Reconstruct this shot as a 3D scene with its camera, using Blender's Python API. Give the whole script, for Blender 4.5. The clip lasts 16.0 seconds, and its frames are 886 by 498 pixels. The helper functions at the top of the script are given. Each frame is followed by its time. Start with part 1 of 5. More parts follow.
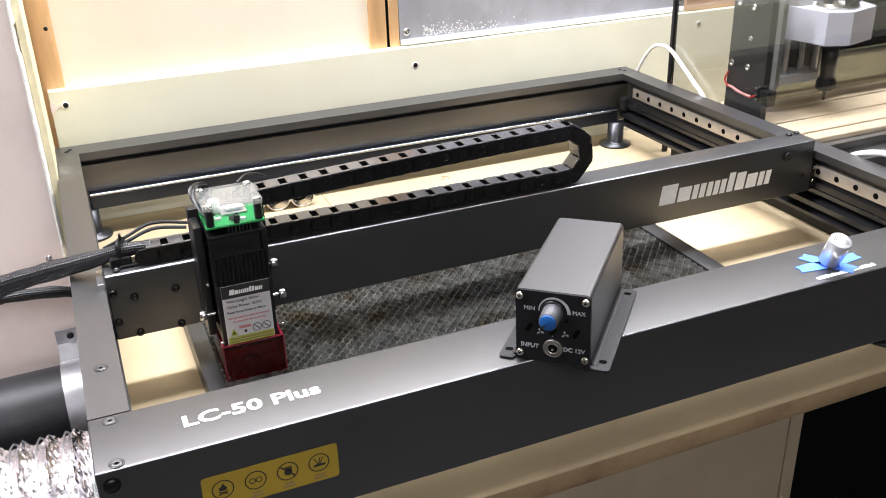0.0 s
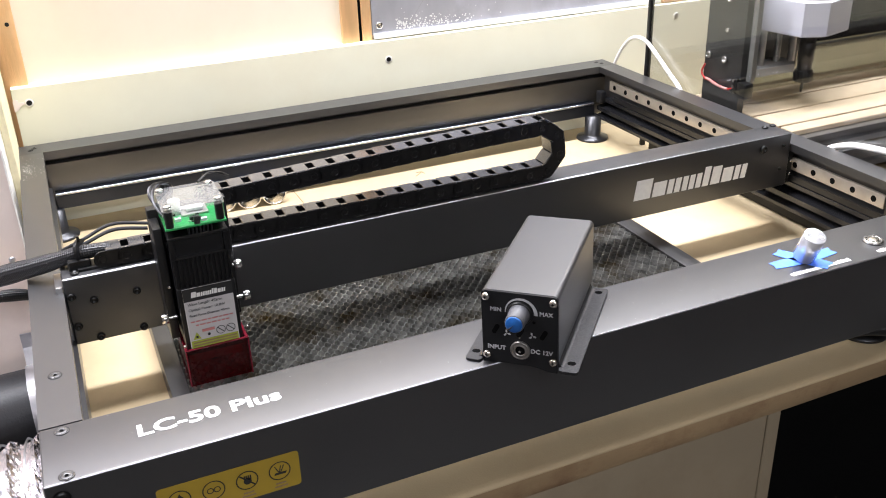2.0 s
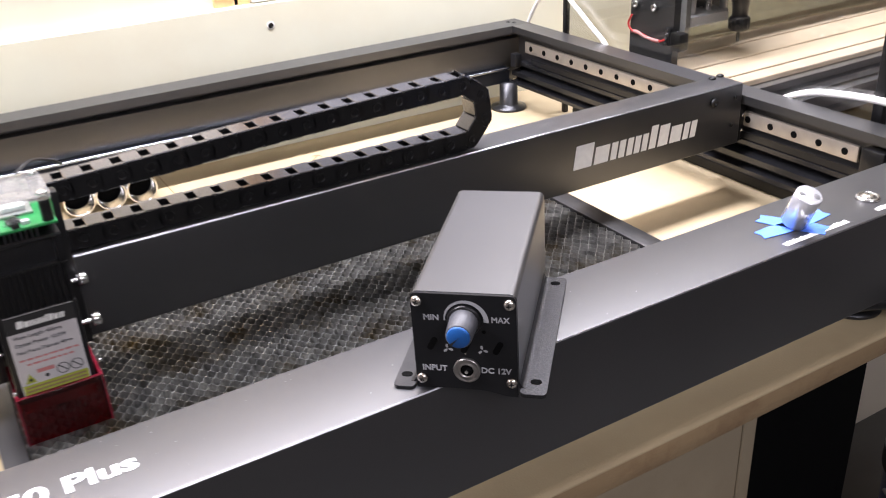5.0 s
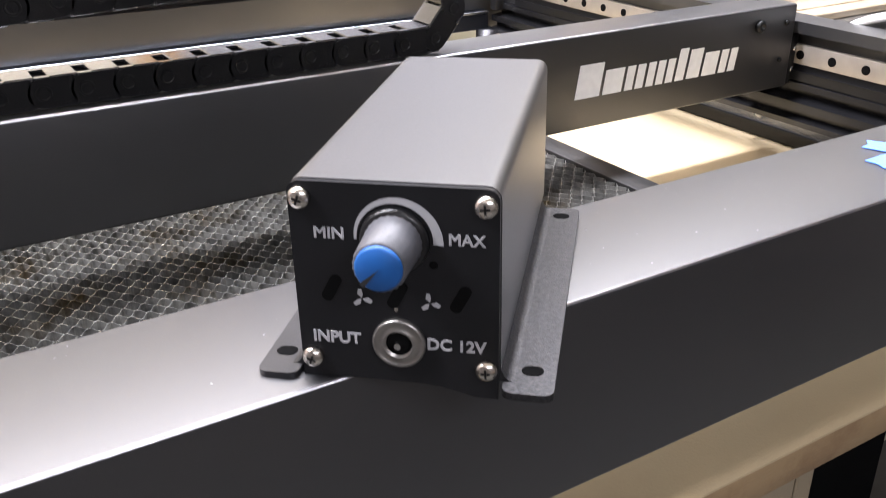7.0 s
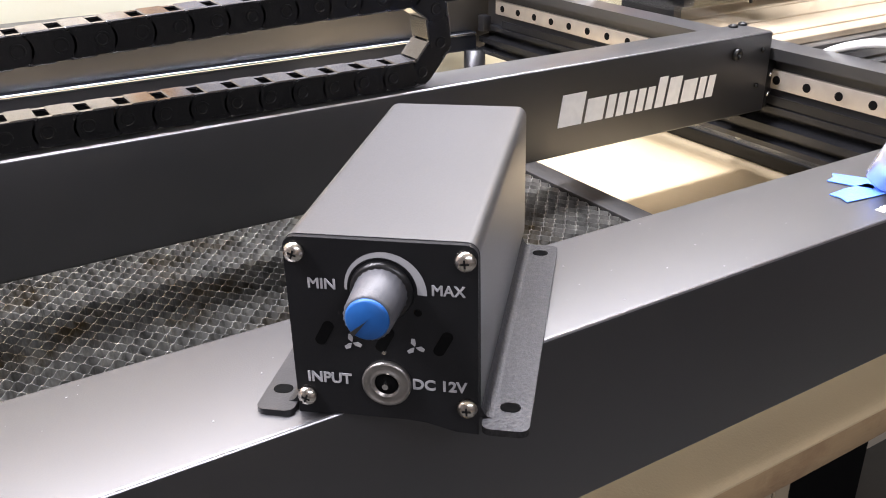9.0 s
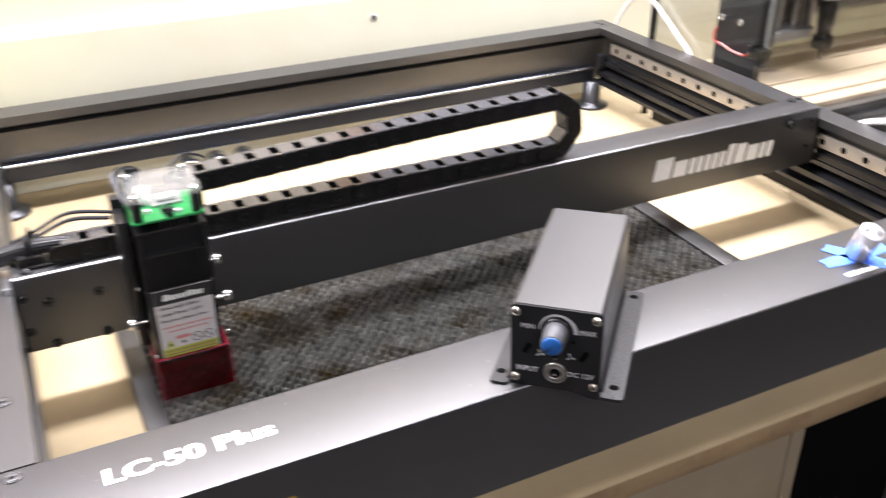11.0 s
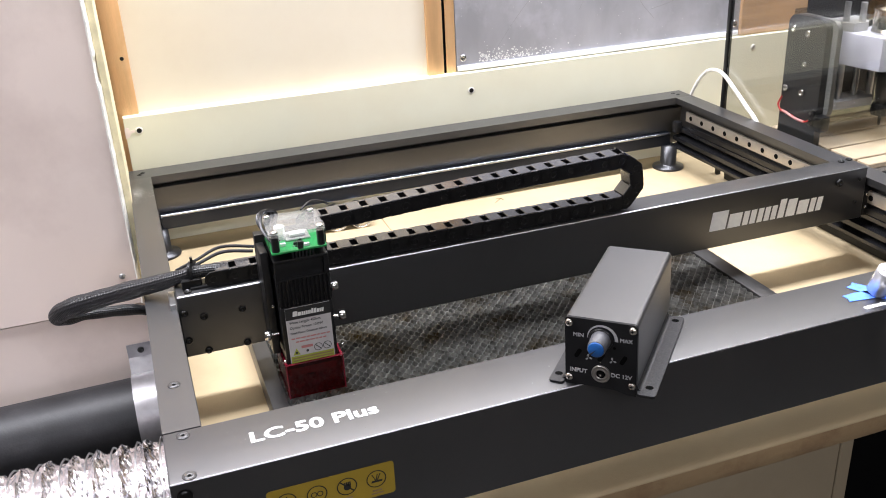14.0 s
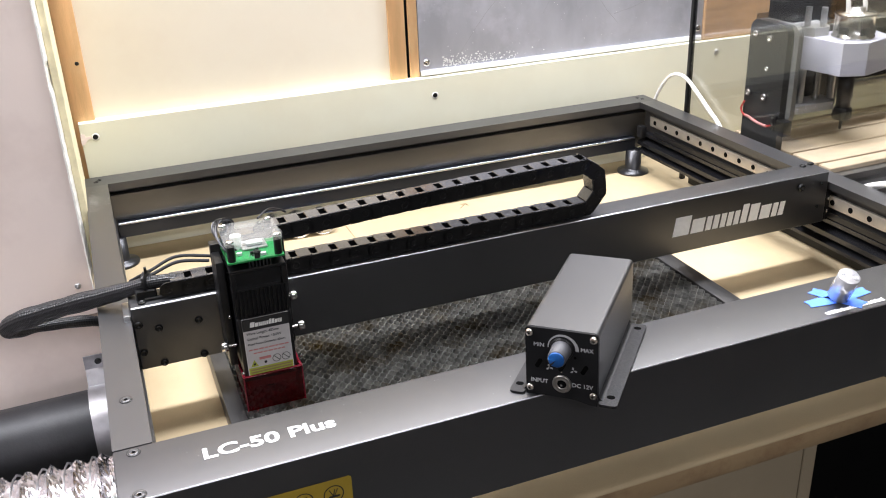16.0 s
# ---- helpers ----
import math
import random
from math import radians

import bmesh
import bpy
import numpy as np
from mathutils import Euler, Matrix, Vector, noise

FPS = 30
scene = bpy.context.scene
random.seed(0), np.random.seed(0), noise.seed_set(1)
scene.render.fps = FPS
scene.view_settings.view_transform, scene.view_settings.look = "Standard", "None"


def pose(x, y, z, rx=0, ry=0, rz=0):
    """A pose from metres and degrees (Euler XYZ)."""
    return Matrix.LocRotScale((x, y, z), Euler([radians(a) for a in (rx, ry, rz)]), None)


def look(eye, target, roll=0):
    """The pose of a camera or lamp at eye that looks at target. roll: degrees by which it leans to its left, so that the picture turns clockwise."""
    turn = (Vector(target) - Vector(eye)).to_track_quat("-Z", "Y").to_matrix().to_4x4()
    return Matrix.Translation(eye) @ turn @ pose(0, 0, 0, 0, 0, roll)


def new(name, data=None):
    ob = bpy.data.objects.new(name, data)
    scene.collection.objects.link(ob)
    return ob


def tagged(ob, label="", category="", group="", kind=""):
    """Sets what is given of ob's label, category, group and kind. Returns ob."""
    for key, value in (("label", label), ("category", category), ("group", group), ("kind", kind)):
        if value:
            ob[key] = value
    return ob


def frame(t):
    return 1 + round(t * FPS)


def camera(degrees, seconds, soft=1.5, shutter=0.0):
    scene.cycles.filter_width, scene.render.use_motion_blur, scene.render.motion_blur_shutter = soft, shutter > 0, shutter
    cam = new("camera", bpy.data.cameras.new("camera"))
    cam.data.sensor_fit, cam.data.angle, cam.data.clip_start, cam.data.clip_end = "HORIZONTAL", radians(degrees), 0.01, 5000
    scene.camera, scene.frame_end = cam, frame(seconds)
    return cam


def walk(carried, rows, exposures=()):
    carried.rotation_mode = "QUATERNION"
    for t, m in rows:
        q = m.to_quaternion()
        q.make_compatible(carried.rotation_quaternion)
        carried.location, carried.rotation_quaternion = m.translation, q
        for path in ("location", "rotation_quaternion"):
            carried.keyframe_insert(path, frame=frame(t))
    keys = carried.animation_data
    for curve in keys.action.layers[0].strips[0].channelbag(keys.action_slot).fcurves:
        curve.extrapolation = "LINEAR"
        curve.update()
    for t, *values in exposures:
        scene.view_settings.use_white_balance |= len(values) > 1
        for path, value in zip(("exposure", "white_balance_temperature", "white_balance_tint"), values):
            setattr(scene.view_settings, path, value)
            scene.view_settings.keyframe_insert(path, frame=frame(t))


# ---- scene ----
cam = camera(51.77, 16.0, soft=1.0, shutter=0.5)
PATH = [
    (0.0, (0.0271, -0.4306, 0.4096), (0.3702, 0.4056, -0.0181), -1.8),
    (0.5, (0.0294, -0.4262, 0.4078), (0.3744, 0.4079, -0.0226), -1.7),
    (1.0, (0.0359, -0.424, 0.4079), (0.3832, 0.408, -0.0246), -1.88),
    (1.5, (0.0407, -0.4219, 0.4069), (0.3916, 0.408, -0.0269), -1.91),
    (2.0, (0.0462, -0.4218, 0.4064), (0.4007, 0.406, -0.0284), -1.95),
    (2.5, (0.0482, -0.4185, 0.4036), (0.4096, 0.4058, -0.0321), -1.78),
    (3.0, (0.0549, -0.4159, 0.4026), (0.4263, 0.4012, -0.0382), -1.94),
    (3.5, (0.0565, -0.41, 0.4003), (0.4427, 0.3986, -0.0435), -1.78),
    (4.0, (0.0627, -0.3974, 0.4027), (0.4645, 0.4017, -0.0446), -1.66),
    (4.5, (0.0569, -0.3623, 0.3919), (0.4822, 0.4242, -0.0559), -2.01),
    (4.7, (0.0687, -0.3376, 0.3737), (0.5097, 0.4394, -0.0754), -3.04),
    (6.8, (0.1883, -0.1682, 0.2148), (0.6716, 0.5955, -0.2132), -0.07),
    (7.0, (0.185, -0.1665, 0.2193), (0.6633, 0.6008, -0.2079), -0.1),
    (7.5, (0.1857, -0.1685, 0.2258), (0.6646, 0.6057, -0.1882), -0.39),
    (8.0, (0.1863, -0.1729, 0.2289), (0.6711, 0.5999, -0.1805), -0.52),
    (8.2, (0.1854, -0.1733, 0.227), (0.6713, 0.5996, -0.1812), -0.56),
    (10.3, (0.1306, -0.2467, 0.3137), (0.6230, 0.4916, -0.1473), 0.62),
    (10.5, (0.1102, -0.2738, 0.3353), (0.6004, 0.4632, -0.1300), 0.40),
    (10.7, (0.0829, -0.2986, 0.3595), (0.5343, 0.4572, -0.1148), -0.36),
    (10.9, (0.0611, -0.3193, 0.3845), (0.4644, 0.4601, -0.0951), -0.59),
    (11.0, (0.0529, -0.3285, 0.3947), (0.4351, 0.4603, -0.0868), -0.54),
    (11.1, (0.0481, -0.3376, 0.4001), (0.4038, 0.4677, -0.0742), -1.19),
    (11.5, (0.0386, -0.3877, 0.4039), (0.3255, 0.4536, -0.0542), -5.17),
    (12.0, (-0.0003, -0.4227, 0.4121), (0.3609, 0.3931, -0.0396), -3.11),
    (12.5, (-0.003, -0.4363, 0.4224), (0.3303, 0.3922, -0.0276), -1.97),
    (13.0, (0.0181, -0.4545, 0.4293), (0.3174, 0.3916, -0.0119), -2.66),
    (13.5, (0.0188, -0.4504, 0.4317), (0.3074, 0.4085, 0.0085), -2.87),
    (14.0, (0.0202, -0.4509, 0.431), (0.3102, 0.4122, 0.0175), -2.85),
    (14.5, (0.0202, -0.4506, 0.43), (0.3128, 0.4106, 0.0144), -2.74),
    (15.0, (0.0232, -0.451, 0.4303), (0.3284, 0.4048, 0.0126), -2.63),
    (15.5, (0.0317, -0.4496, 0.4296), (0.3525, 0.4016, 0.014), -2.58),
    (16.0, (0.0318, -0.4435, 0.4299), (0.3518, 0.4098, 0.0182), -2.42),
]
walk(cam, [(t, look(eye, target, roll)) for t, eye, target, roll in PATH], exposures=[
    (0.0, 0.0, 6500, 11), (2.0, 0.0, 6490, 12), (3.0, -0.02, 6440, 17), (4.7, 0.03, 6430, 18), (6.8, 0.42, 6430, 15), (8.2, 0.38, 6450, 15), (10.3, 0.32, 6560, 16),
    (11.0, 0.25, 6600, 15), (12.0, 0.04, 6520, 10), (12.8, -0.01, 6500, 10), (14.0, -0.18, 6500, 12), (16.0, -0.21, 6500, 11)])

# ---- light and exposure ----
world = bpy.data.worlds.new("world")
scene.world = world
world.use_nodes = True
world.node_tree.nodes["Background"].inputs[0].default_value = (0.9, 0.93, 1.0, 1)
world.node_tree.nodes["Background"].inputs[1].default_value = 0.012


def strip_lamp(name, x, y, z, sx, sy, watts, colour=(0.975, 1.0, 1.08)):
    data = bpy.data.lights.new(name, "AREA")
    data.shape, data.size, data.size_y, data.energy, data.color = "RECTANGLE", sx, sy, watts, colour
    ob = new(name, data)
    ob.location = (x, y, z)
    return ob


strip_lamp("ceiling_and_fill_light", 0.15, 0.38, 1.22, 2.3, 0.14, 78.0)
# added frontal fill that brightens the front faces; not a known lamp
strip_lamp("ceiling_and_fill_light", 0.10, -1.30, 1.05, 1.3, 0.30, 20.0)

# ---- materials ----


def material(name, base, rough=0.5, metal=0.0, vary=0.12, scale=40.0, bump=0.0, fine=400.0, spec=0.5, stain=None, stain_scale=6.0, transmission=0.0, ior=1.45, random_value=0.0, stretch=(1, 1, 1), coat=0.0):
    m = bpy.data.materials.new(name)
    m.use_nodes = True
    nt = m.node_tree
    n, l = nt.nodes, nt.links
    b = n["Principled BSDF"]
    b.inputs["Roughness"].default_value = rough
    b.inputs["Metallic"].default_value = metal
    b.inputs["Specular IOR Level"].default_value = spec
    b.inputs["Transmission Weight"].default_value = transmission
    b.inputs["IOR"].default_value = ior
    b.inputs["Coat Weight"].default_value, b.inputs["Coat Roughness"].default_value = coat, rough
    tc = n.new("ShaderNodeTexCoord")
    mp = n.new("ShaderNodeMapping")
    mp.inputs["Scale"].default_value = stretch
    l.new(tc.outputs["Object"], mp.inputs["Vector"])
    big = n.new("ShaderNodeTexNoise")
    big.inputs["Scale"].default_value = scale
    big.inputs["Detail"].default_value = 5.0
    l.new(mp.outputs[0], big.inputs["Vector"])
    small = n.new("ShaderNodeTexNoise")
    small.inputs["Scale"].default_value = fine
    small.inputs["Detail"].default_value = 3.0
    l.new(mp.outputs[0], small.inputs["Vector"])
    ramp = n.new("ShaderNodeMapRange")
    ramp.inputs["From Min"].default_value, ramp.inputs["From Max"].default_value = 0.3, 0.7
    ramp.inputs["To Min"].default_value, ramp.inputs["To Max"].default_value = 1.0 - vary, 1.0 + vary
    l.new(big.outputs["Fac"], ramp.inputs["Value"])
    hsv = n.new("ShaderNodeHueSaturation")
    hsv.inputs["Color"].default_value = (*base, 1)
    value = ramp.outputs[0]
    if random_value:
        info = n.new("ShaderNodeObjectInfo")
        rr = n.new("ShaderNodeMapRange")
        rr.inputs["To Min"].default_value, rr.inputs["To Max"].default_value = 1 - random_value, 1 + random_value
        l.new(info.outputs["Random"], rr.inputs["Value"])
        mul = n.new("ShaderNodeMath")
        mul.operation = "MULTIPLY"
        l.new(value, mul.inputs[0])
        l.new(rr.outputs[0], mul.inputs[1])
        value = mul.outputs[0]
    l.new(value, hsv.inputs["Value"])
    colour = hsv.outputs[0]
    if stain:
        sn = n.new("ShaderNodeTexNoise")
        sn.inputs["Scale"].default_value = stain_scale
        sn.inputs["Detail"].default_value = 6.0
        sn.inputs["Roughness"].default_value = 0.65
        l.new(tc.outputs["Object"], sn.inputs["Vector"])
        sr = n.new("ShaderNodeMapRange")
        sr.inputs["From Min"].default_value, sr.inputs["From Max"].default_value = 0.5, 0.72
        l.new(sn.outputs["Fac"], sr.inputs["Value"])
        mix = n.new("ShaderNodeMix")
        mix.data_type = "RGBA"
        l.new(sr.outputs[0], mix.inputs["Factor"])
        l.new(colour, mix.inputs["A"])
        mix.inputs["B"].default_value = (*stain, 1)
        colour = mix.outputs["Result"]
    l.new(colour, b.inputs["Base Color"])
    rv = n.new("ShaderNodeMapRange")
    rv.inputs["To Min"].default_value, rv.inputs["To Max"].default_value = max(0.02, rough * 0.85), min(1.0, rough * 1.15)
    l.new(small.outputs["Fac"], rv.inputs["Value"])
    l.new(rv.outputs[0], b.inputs["Roughness"])
    if bump:
        bp = n.new("ShaderNodeBump")
        bp.inputs["Strength"].default_value = bump
        bp.inputs["Distance"].default_value = 0.001
        l.new(small.outputs["Fac"], bp.inputs["Height"])
        l.new(bp.outputs[0], b.inputs["Normal"])
    return m


def glass(name, colour, rough=0.02, milky=None, cloud=0.10, skin=0.045):
    """Thin clear sheet: see-through with a glossy skin."""
    m = bpy.data.materials.new(name)
    m.use_nodes = True
    n, l = m.node_tree.nodes, m.node_tree.links
    out = n["Material Output"]
    n.remove(n["Principled BSDF"])
    tr = n.new("ShaderNodeBsdfTransparent")
    tr.inputs[0].default_value = (*colour, 1)
    gl = n.new("ShaderNodeBsdfGlossy")
    gl.inputs["Roughness"].default_value = rough
    lw = n.new("ShaderNodeLayerWeight")
    lw.inputs[0].default_value = 0.5
    pw = n.new("ShaderNodeMath")
    pw.operation, pw.inputs[1].default_value = "POWER", 4.5
    l.new(lw.outputs["Facing"], pw.inputs[0])
    fr = n.new("ShaderNodeMath")
    fr.operation, fr.inputs[1].default_value, fr.inputs[2].default_value = "MULTIPLY_ADD", 0.85, skin
    l.new(pw.outputs[0], fr.inputs[0])
    mx = n.new("ShaderNodeMixShader")
    l.new(fr.outputs[0], mx.inputs[0])
    l.new(tr.outputs[0], mx.inputs[1])
    l.new(gl.outputs[0], mx.inputs[2])
    if milky:
        df = n.new("ShaderNodeBsdfDiffuse")
        df.inputs[0].default_value = (*milky, 1)
        mm = n.new("ShaderNodeMixShader")
        mm.inputs[0].default_value = cloud
        l.new(mx.outputs[0], mm.inputs[1])
        l.new(df.outputs[0], mm.inputs[2])
        mx = mm
    l.new(mx.outputs[0], out.inputs[0])
    return m


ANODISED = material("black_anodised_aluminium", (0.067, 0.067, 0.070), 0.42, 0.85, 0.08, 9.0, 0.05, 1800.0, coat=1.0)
BOX_FLANGE = material("worn_anodised_flange", (0.050, 0.050, 0.053), 0.42, 0.85, 0.35, 900.0, 0.2, 1600.0, stain=(0.085, 0.083, 0.082), stain_scale=620.0)
GLOSS_PROFILE = material("glossy_black_profile", (0.010, 0.010, 0.011), 0.22, 0.0, 0.15, 30.0, 0.05, 1200.0)
FLANGE = material("dark_anodised_sheet", (0.05, 0.05, 0.053), 0.36, 0.8, 0.15, 40.0, 0.1, 1800.0, coat=0.3)
# lighter copy of the anodising; raised base stands in for bench light reflected
ANODISED_LIT = material("lit_anodised_profile", (0.148, 0.147, 0.149), 0.38, 0.85, 0.08, 9.0, 0.05, 1800.0)
BLACK_PLATE = material("black_coated_steel", (0.006, 0.006, 0.0065), 0.38, 0.0, 0.15, 20.0, 0.1, 1500.0)
BLACK_PLASTIC = material("black_moulded_plastic", (0.006, 0.006, 0.0065), 0.33, 0.0, 0.2, 60.0, 0.12, 1200.0)
# base lifted above the link plastic to put wall sheen into the caps
CHAIN_CAP = material("black_nylon_lit", (0.035, 0.034, 0.036), 0.22, 0.0, 0.2, 60.0, 0.03, 900.0, spec=1.0, coat=1.0)
RUBBER = material("black_rubber", (0.012, 0.012, 0.0135), 0.5, 0.0, 0.3, 30.0, 0.2, 500.0, stain=(0.026, 0.025, 0.027), stain_scale=22.0)
SCREW_BLACK = material("black_oxide_steel", (0.03, 0.03, 0.03), 0.3, 0.8, 0.1, 80.0)
STEEL = material("bright_steel", (0.72, 0.71, 0.69), 0.22, 1.0, 0.1, 90.0, 0.05, 900.0)
NICKEL = material("nickel_plated_brass", (0.62, 0.58, 0.52), 0.25, 1.0, 0.12, 150.0, 0.05, 900.0)
JACK_METAL = material("dull_nickel", (0.30, 0.285, 0.265), 0.34, 0.9, 0.2, 200.0, 0.1, 900.0)
RAIL_STEEL = material("ground_rail_steel", (0.40, 0.36, 0.31), 0.4, 0.55, 0.1, 60.0, 0.03, 900.0)
ALU = material("bare_aluminium", (0.55, 0.55, 0.56), 0.35, 1.0, 0.12, 50.0, 0.06, 900.0, stretch=(0.2, 1, 1))
ALU_GREY = material("grey_painted_casting", (0.40, 0.40, 0.40), 0.45, 0.0, 0.08, 30.0, 0.05, 900.0)
ROD = material("polished_steel_rod", (0.50, 0.52, 0.58), 0.2, 1.0, 0.03, 30.0)
WHITE_INK = material("white_print", (0.82, 0.82, 0.80), 0.55, 0.0, 0.05, 200.0)
GREY_INK = material("grey_print", (0.36, 0.36, 0.37), 0.55, 0.0, 0.06, 200.0)
HOLE = material("dark_hole", (0.004, 0.004, 0.004), 0.9, 0.0, 0.05, 200.0, spec=0.05)
SILVER_BLUE = material("blued_dark_profile", (0.045, 0.05, 0.065), 0.3, 0.9, 0.06, 20.0)
PANEL_BLACK = material("matt_black_panel", (0.011, 0.011, 0.012), 0.32, 0.0, 0.1, 60.0, 0.05, 1500.0, spec=0.25)
BLACK_INK = material("black_print", (0.02, 0.02, 0.02), 0.6, 0.0, 0.05, 200.0)
RED_INK = material("red_print", (0.52, 0.20, 0.19), 0.6, 0.0, 0.05, 200.0)
LABEL_WHITE = material("white_label_film", (0.55, 0.53, 0.53), 0.45, 0.0, 0.05, 120.0)
LABEL_LIME = material("lime_label_film", (0.36, 0.40, 0.05), 0.45, 0.0, 0.06, 120.0)
LABEL_YELLOW = material("yellow_warning_film", (0.36, 0.245, 0.025), 0.42, 0.0, 0.06, 60.0)
PCB = material("green_circuit_board", (0.015, 0.25, 0.065), 0.4, 0.0, 0.25, 260.0)
RED_ACRYLIC = glass("red_acrylic", (0.66, 0.03, 0.06), 0.06, milky=(0.40, 0.012, 0.030), cloud=0.022)
RED_EDGE = material("red_acrylic_edge", (0.17, 0.008, 0.02), 0.25, 0.0, 0.08, 80.0, coat=0.5)
COVER_TOP = glass("hazy_clear_acrylic", (0.93, 0.94, 0.93), 0.06, milky=(0.80, 0.79, 0.78), cloud=0.07)
LILAC_GREY = material("lilac_grey_moulding", (0.60, 0.60, 0.68), 0.4, 0.0, 0.06, 30.0, 0.05, 900.0)
CLEAR = glass("clear_acrylic", (0.93, 0.94, 0.93), 0.03)
PANEL_CLEAR = glass("dusty_clear_sheet", (0.86, 0.86, 0.85), 0.03, skin=0.075)
PANEL_SHADE = glass("shade_tinted_sheet", (0.62, 0.62, 0.58), 0.05)
BLUE_CAP = material("blue_plastic_cap", (0.008, 0.085, 0.30), 0.45, 0.0, 0.1, 200.0)
KNOB_GREY = material("grey_soft_plastic", (0.075, 0.075, 0.082), 0.5, 0.0, 0.1, 200.0, 0.1, 1500.0)
BLUE_TAPE = material("blue_masking_tape", (0.10, 0.25, 0.86), 0.7, 0.0, 0.14, 120.0, 0.3, 700.0)
BENCH = material("mdf_board", (0.465, 0.368, 0.222), 0.66, 0.0, 0.09, 7.0, 0.2, 900.0, stain=(0.40, 0.305, 0.180), stain_scale=5.0)
BENCH_EDGE = material("worn_board_edge", (0.29, 0.200, 0.105), 0.7, 0.0, 0.2, 14.0, 0.25, 500.0, stain=(0.19, 0.11, 0.055), stain_scale=18.0, stretch=(0.25, 1, 2))
APRON = material("pale_plywood_panel", (0.29, 0.235, 0.155), 0.6, 0.0, 0.08, 8.0, 0.1, 700.0, stain=(0.245, 0.19, 0.12), stain_scale=7.0)
WALL_PAINT = material("cream_wall_paint", (0.77, 0.70, 0.57), 0.75, 0.0, 0.03, 5.0, 0.04, 500.0, stain=(0.71, 0.63, 0.50), stain_scale=2.5)
STRIP_PAINT = material("white_painted_board", (0.79, 0.77, 0.605), 0.6, 0.0, 0.04, 9.0, 0.05, 450.0, stain=(0.76, 0.72, 0.55), stain_scale=5.0)
PLASTER = material("pinkish_plasterboard", (0.85, 0.73, 0.66), 0.85, 0.0, 0.03, 6.0, 0.05, 500.0, stain=(0.71, 0.59, 0.53), stain_scale=4.0)
PLASTER_EDGE = material("torn_plaster_edge", (0.86, 0.83, 0.76), 0.9, 0.0, 0.12, 90.0, 0.6, 300.0)
FOAM_EDGE = material("yellowed_board_edge", (0.84, 0.76, 0.50), 0.8, 0.0, 0.15, 50.0, 0.3, 300.0)
PINE = material("pine_stud", (0.80, 0.49, 0.25), 0.55, 0.0, 0.16, 26.0, 0.15, 300.0, stretch=(3, 3, 0.35), stain=(0.84, 0.58, 0.33), stain_scale=9.0)
ROUGH_PINE = material("rough_sawn_pine", (0.55, 0.33, 0.16), 0.7, 0.0, 0.25, 30.0, 0.3, 300.0, stretch=(0.4, 2, 2.5))
PLANK = material("spoilboard_plank", (0.57, 0.46, 0.32), 0.6, 0.0, 0.1, 18.0, 0.15, 500.0, random_value=0.12, stretch=(0.3, 1.5, 1.5), stain=(0.47, 0.37, 0.25), stain_scale=12.0)
FOIL_SHEET = material("scuffed_mirror_sheet", (0.47, 0.47, 0.50), 0.3, 0.3, 0.22, 9.0, 0.12, 60.0, stain=(0.58, 0.57, 0.62), stain_scale=13.0, stretch=(1.6, 1.0, 0.7))
FOIL_DUCT = material("aluminium_duct_foil", (0.93, 0.91, 0.94), 0.26, 1.0, 0.05, 60.0, 0.9, 260.0)
WHITE_CABLE = material("white_cable_jacket", (0.80, 0.79, 0.76), 0.4, 0.0, 0.03, 60.0)
TRIM_WHITE = material("white_plastic_trim", (0.84, 0.84, 0.86), 0.35, 0.0, 0.03, 30.0)
HONEY = material("honeycomb_aluminium", (0.46, 0.455, 0.43), 0.33, 0.85, 0.5, 110.0, 0.0, 400.0, stain=(0.17, 0.115, 0.035), stain_scale=30.0)
HONEY_FLOOR = material("scorched_tray_floor", (0.075, 0.072, 0.066), 0.42, 0.55, 0.5, 45.0, 0.2, 300.0, stain=(0.10, 0.065, 0.022), stain_scale=24.0)
TRAY_BAR = material("grey_tray_profile", (0.085, 0.083, 0.082), 0.4, 0.9, 0.08, 20.0, 0.05, 900.0)


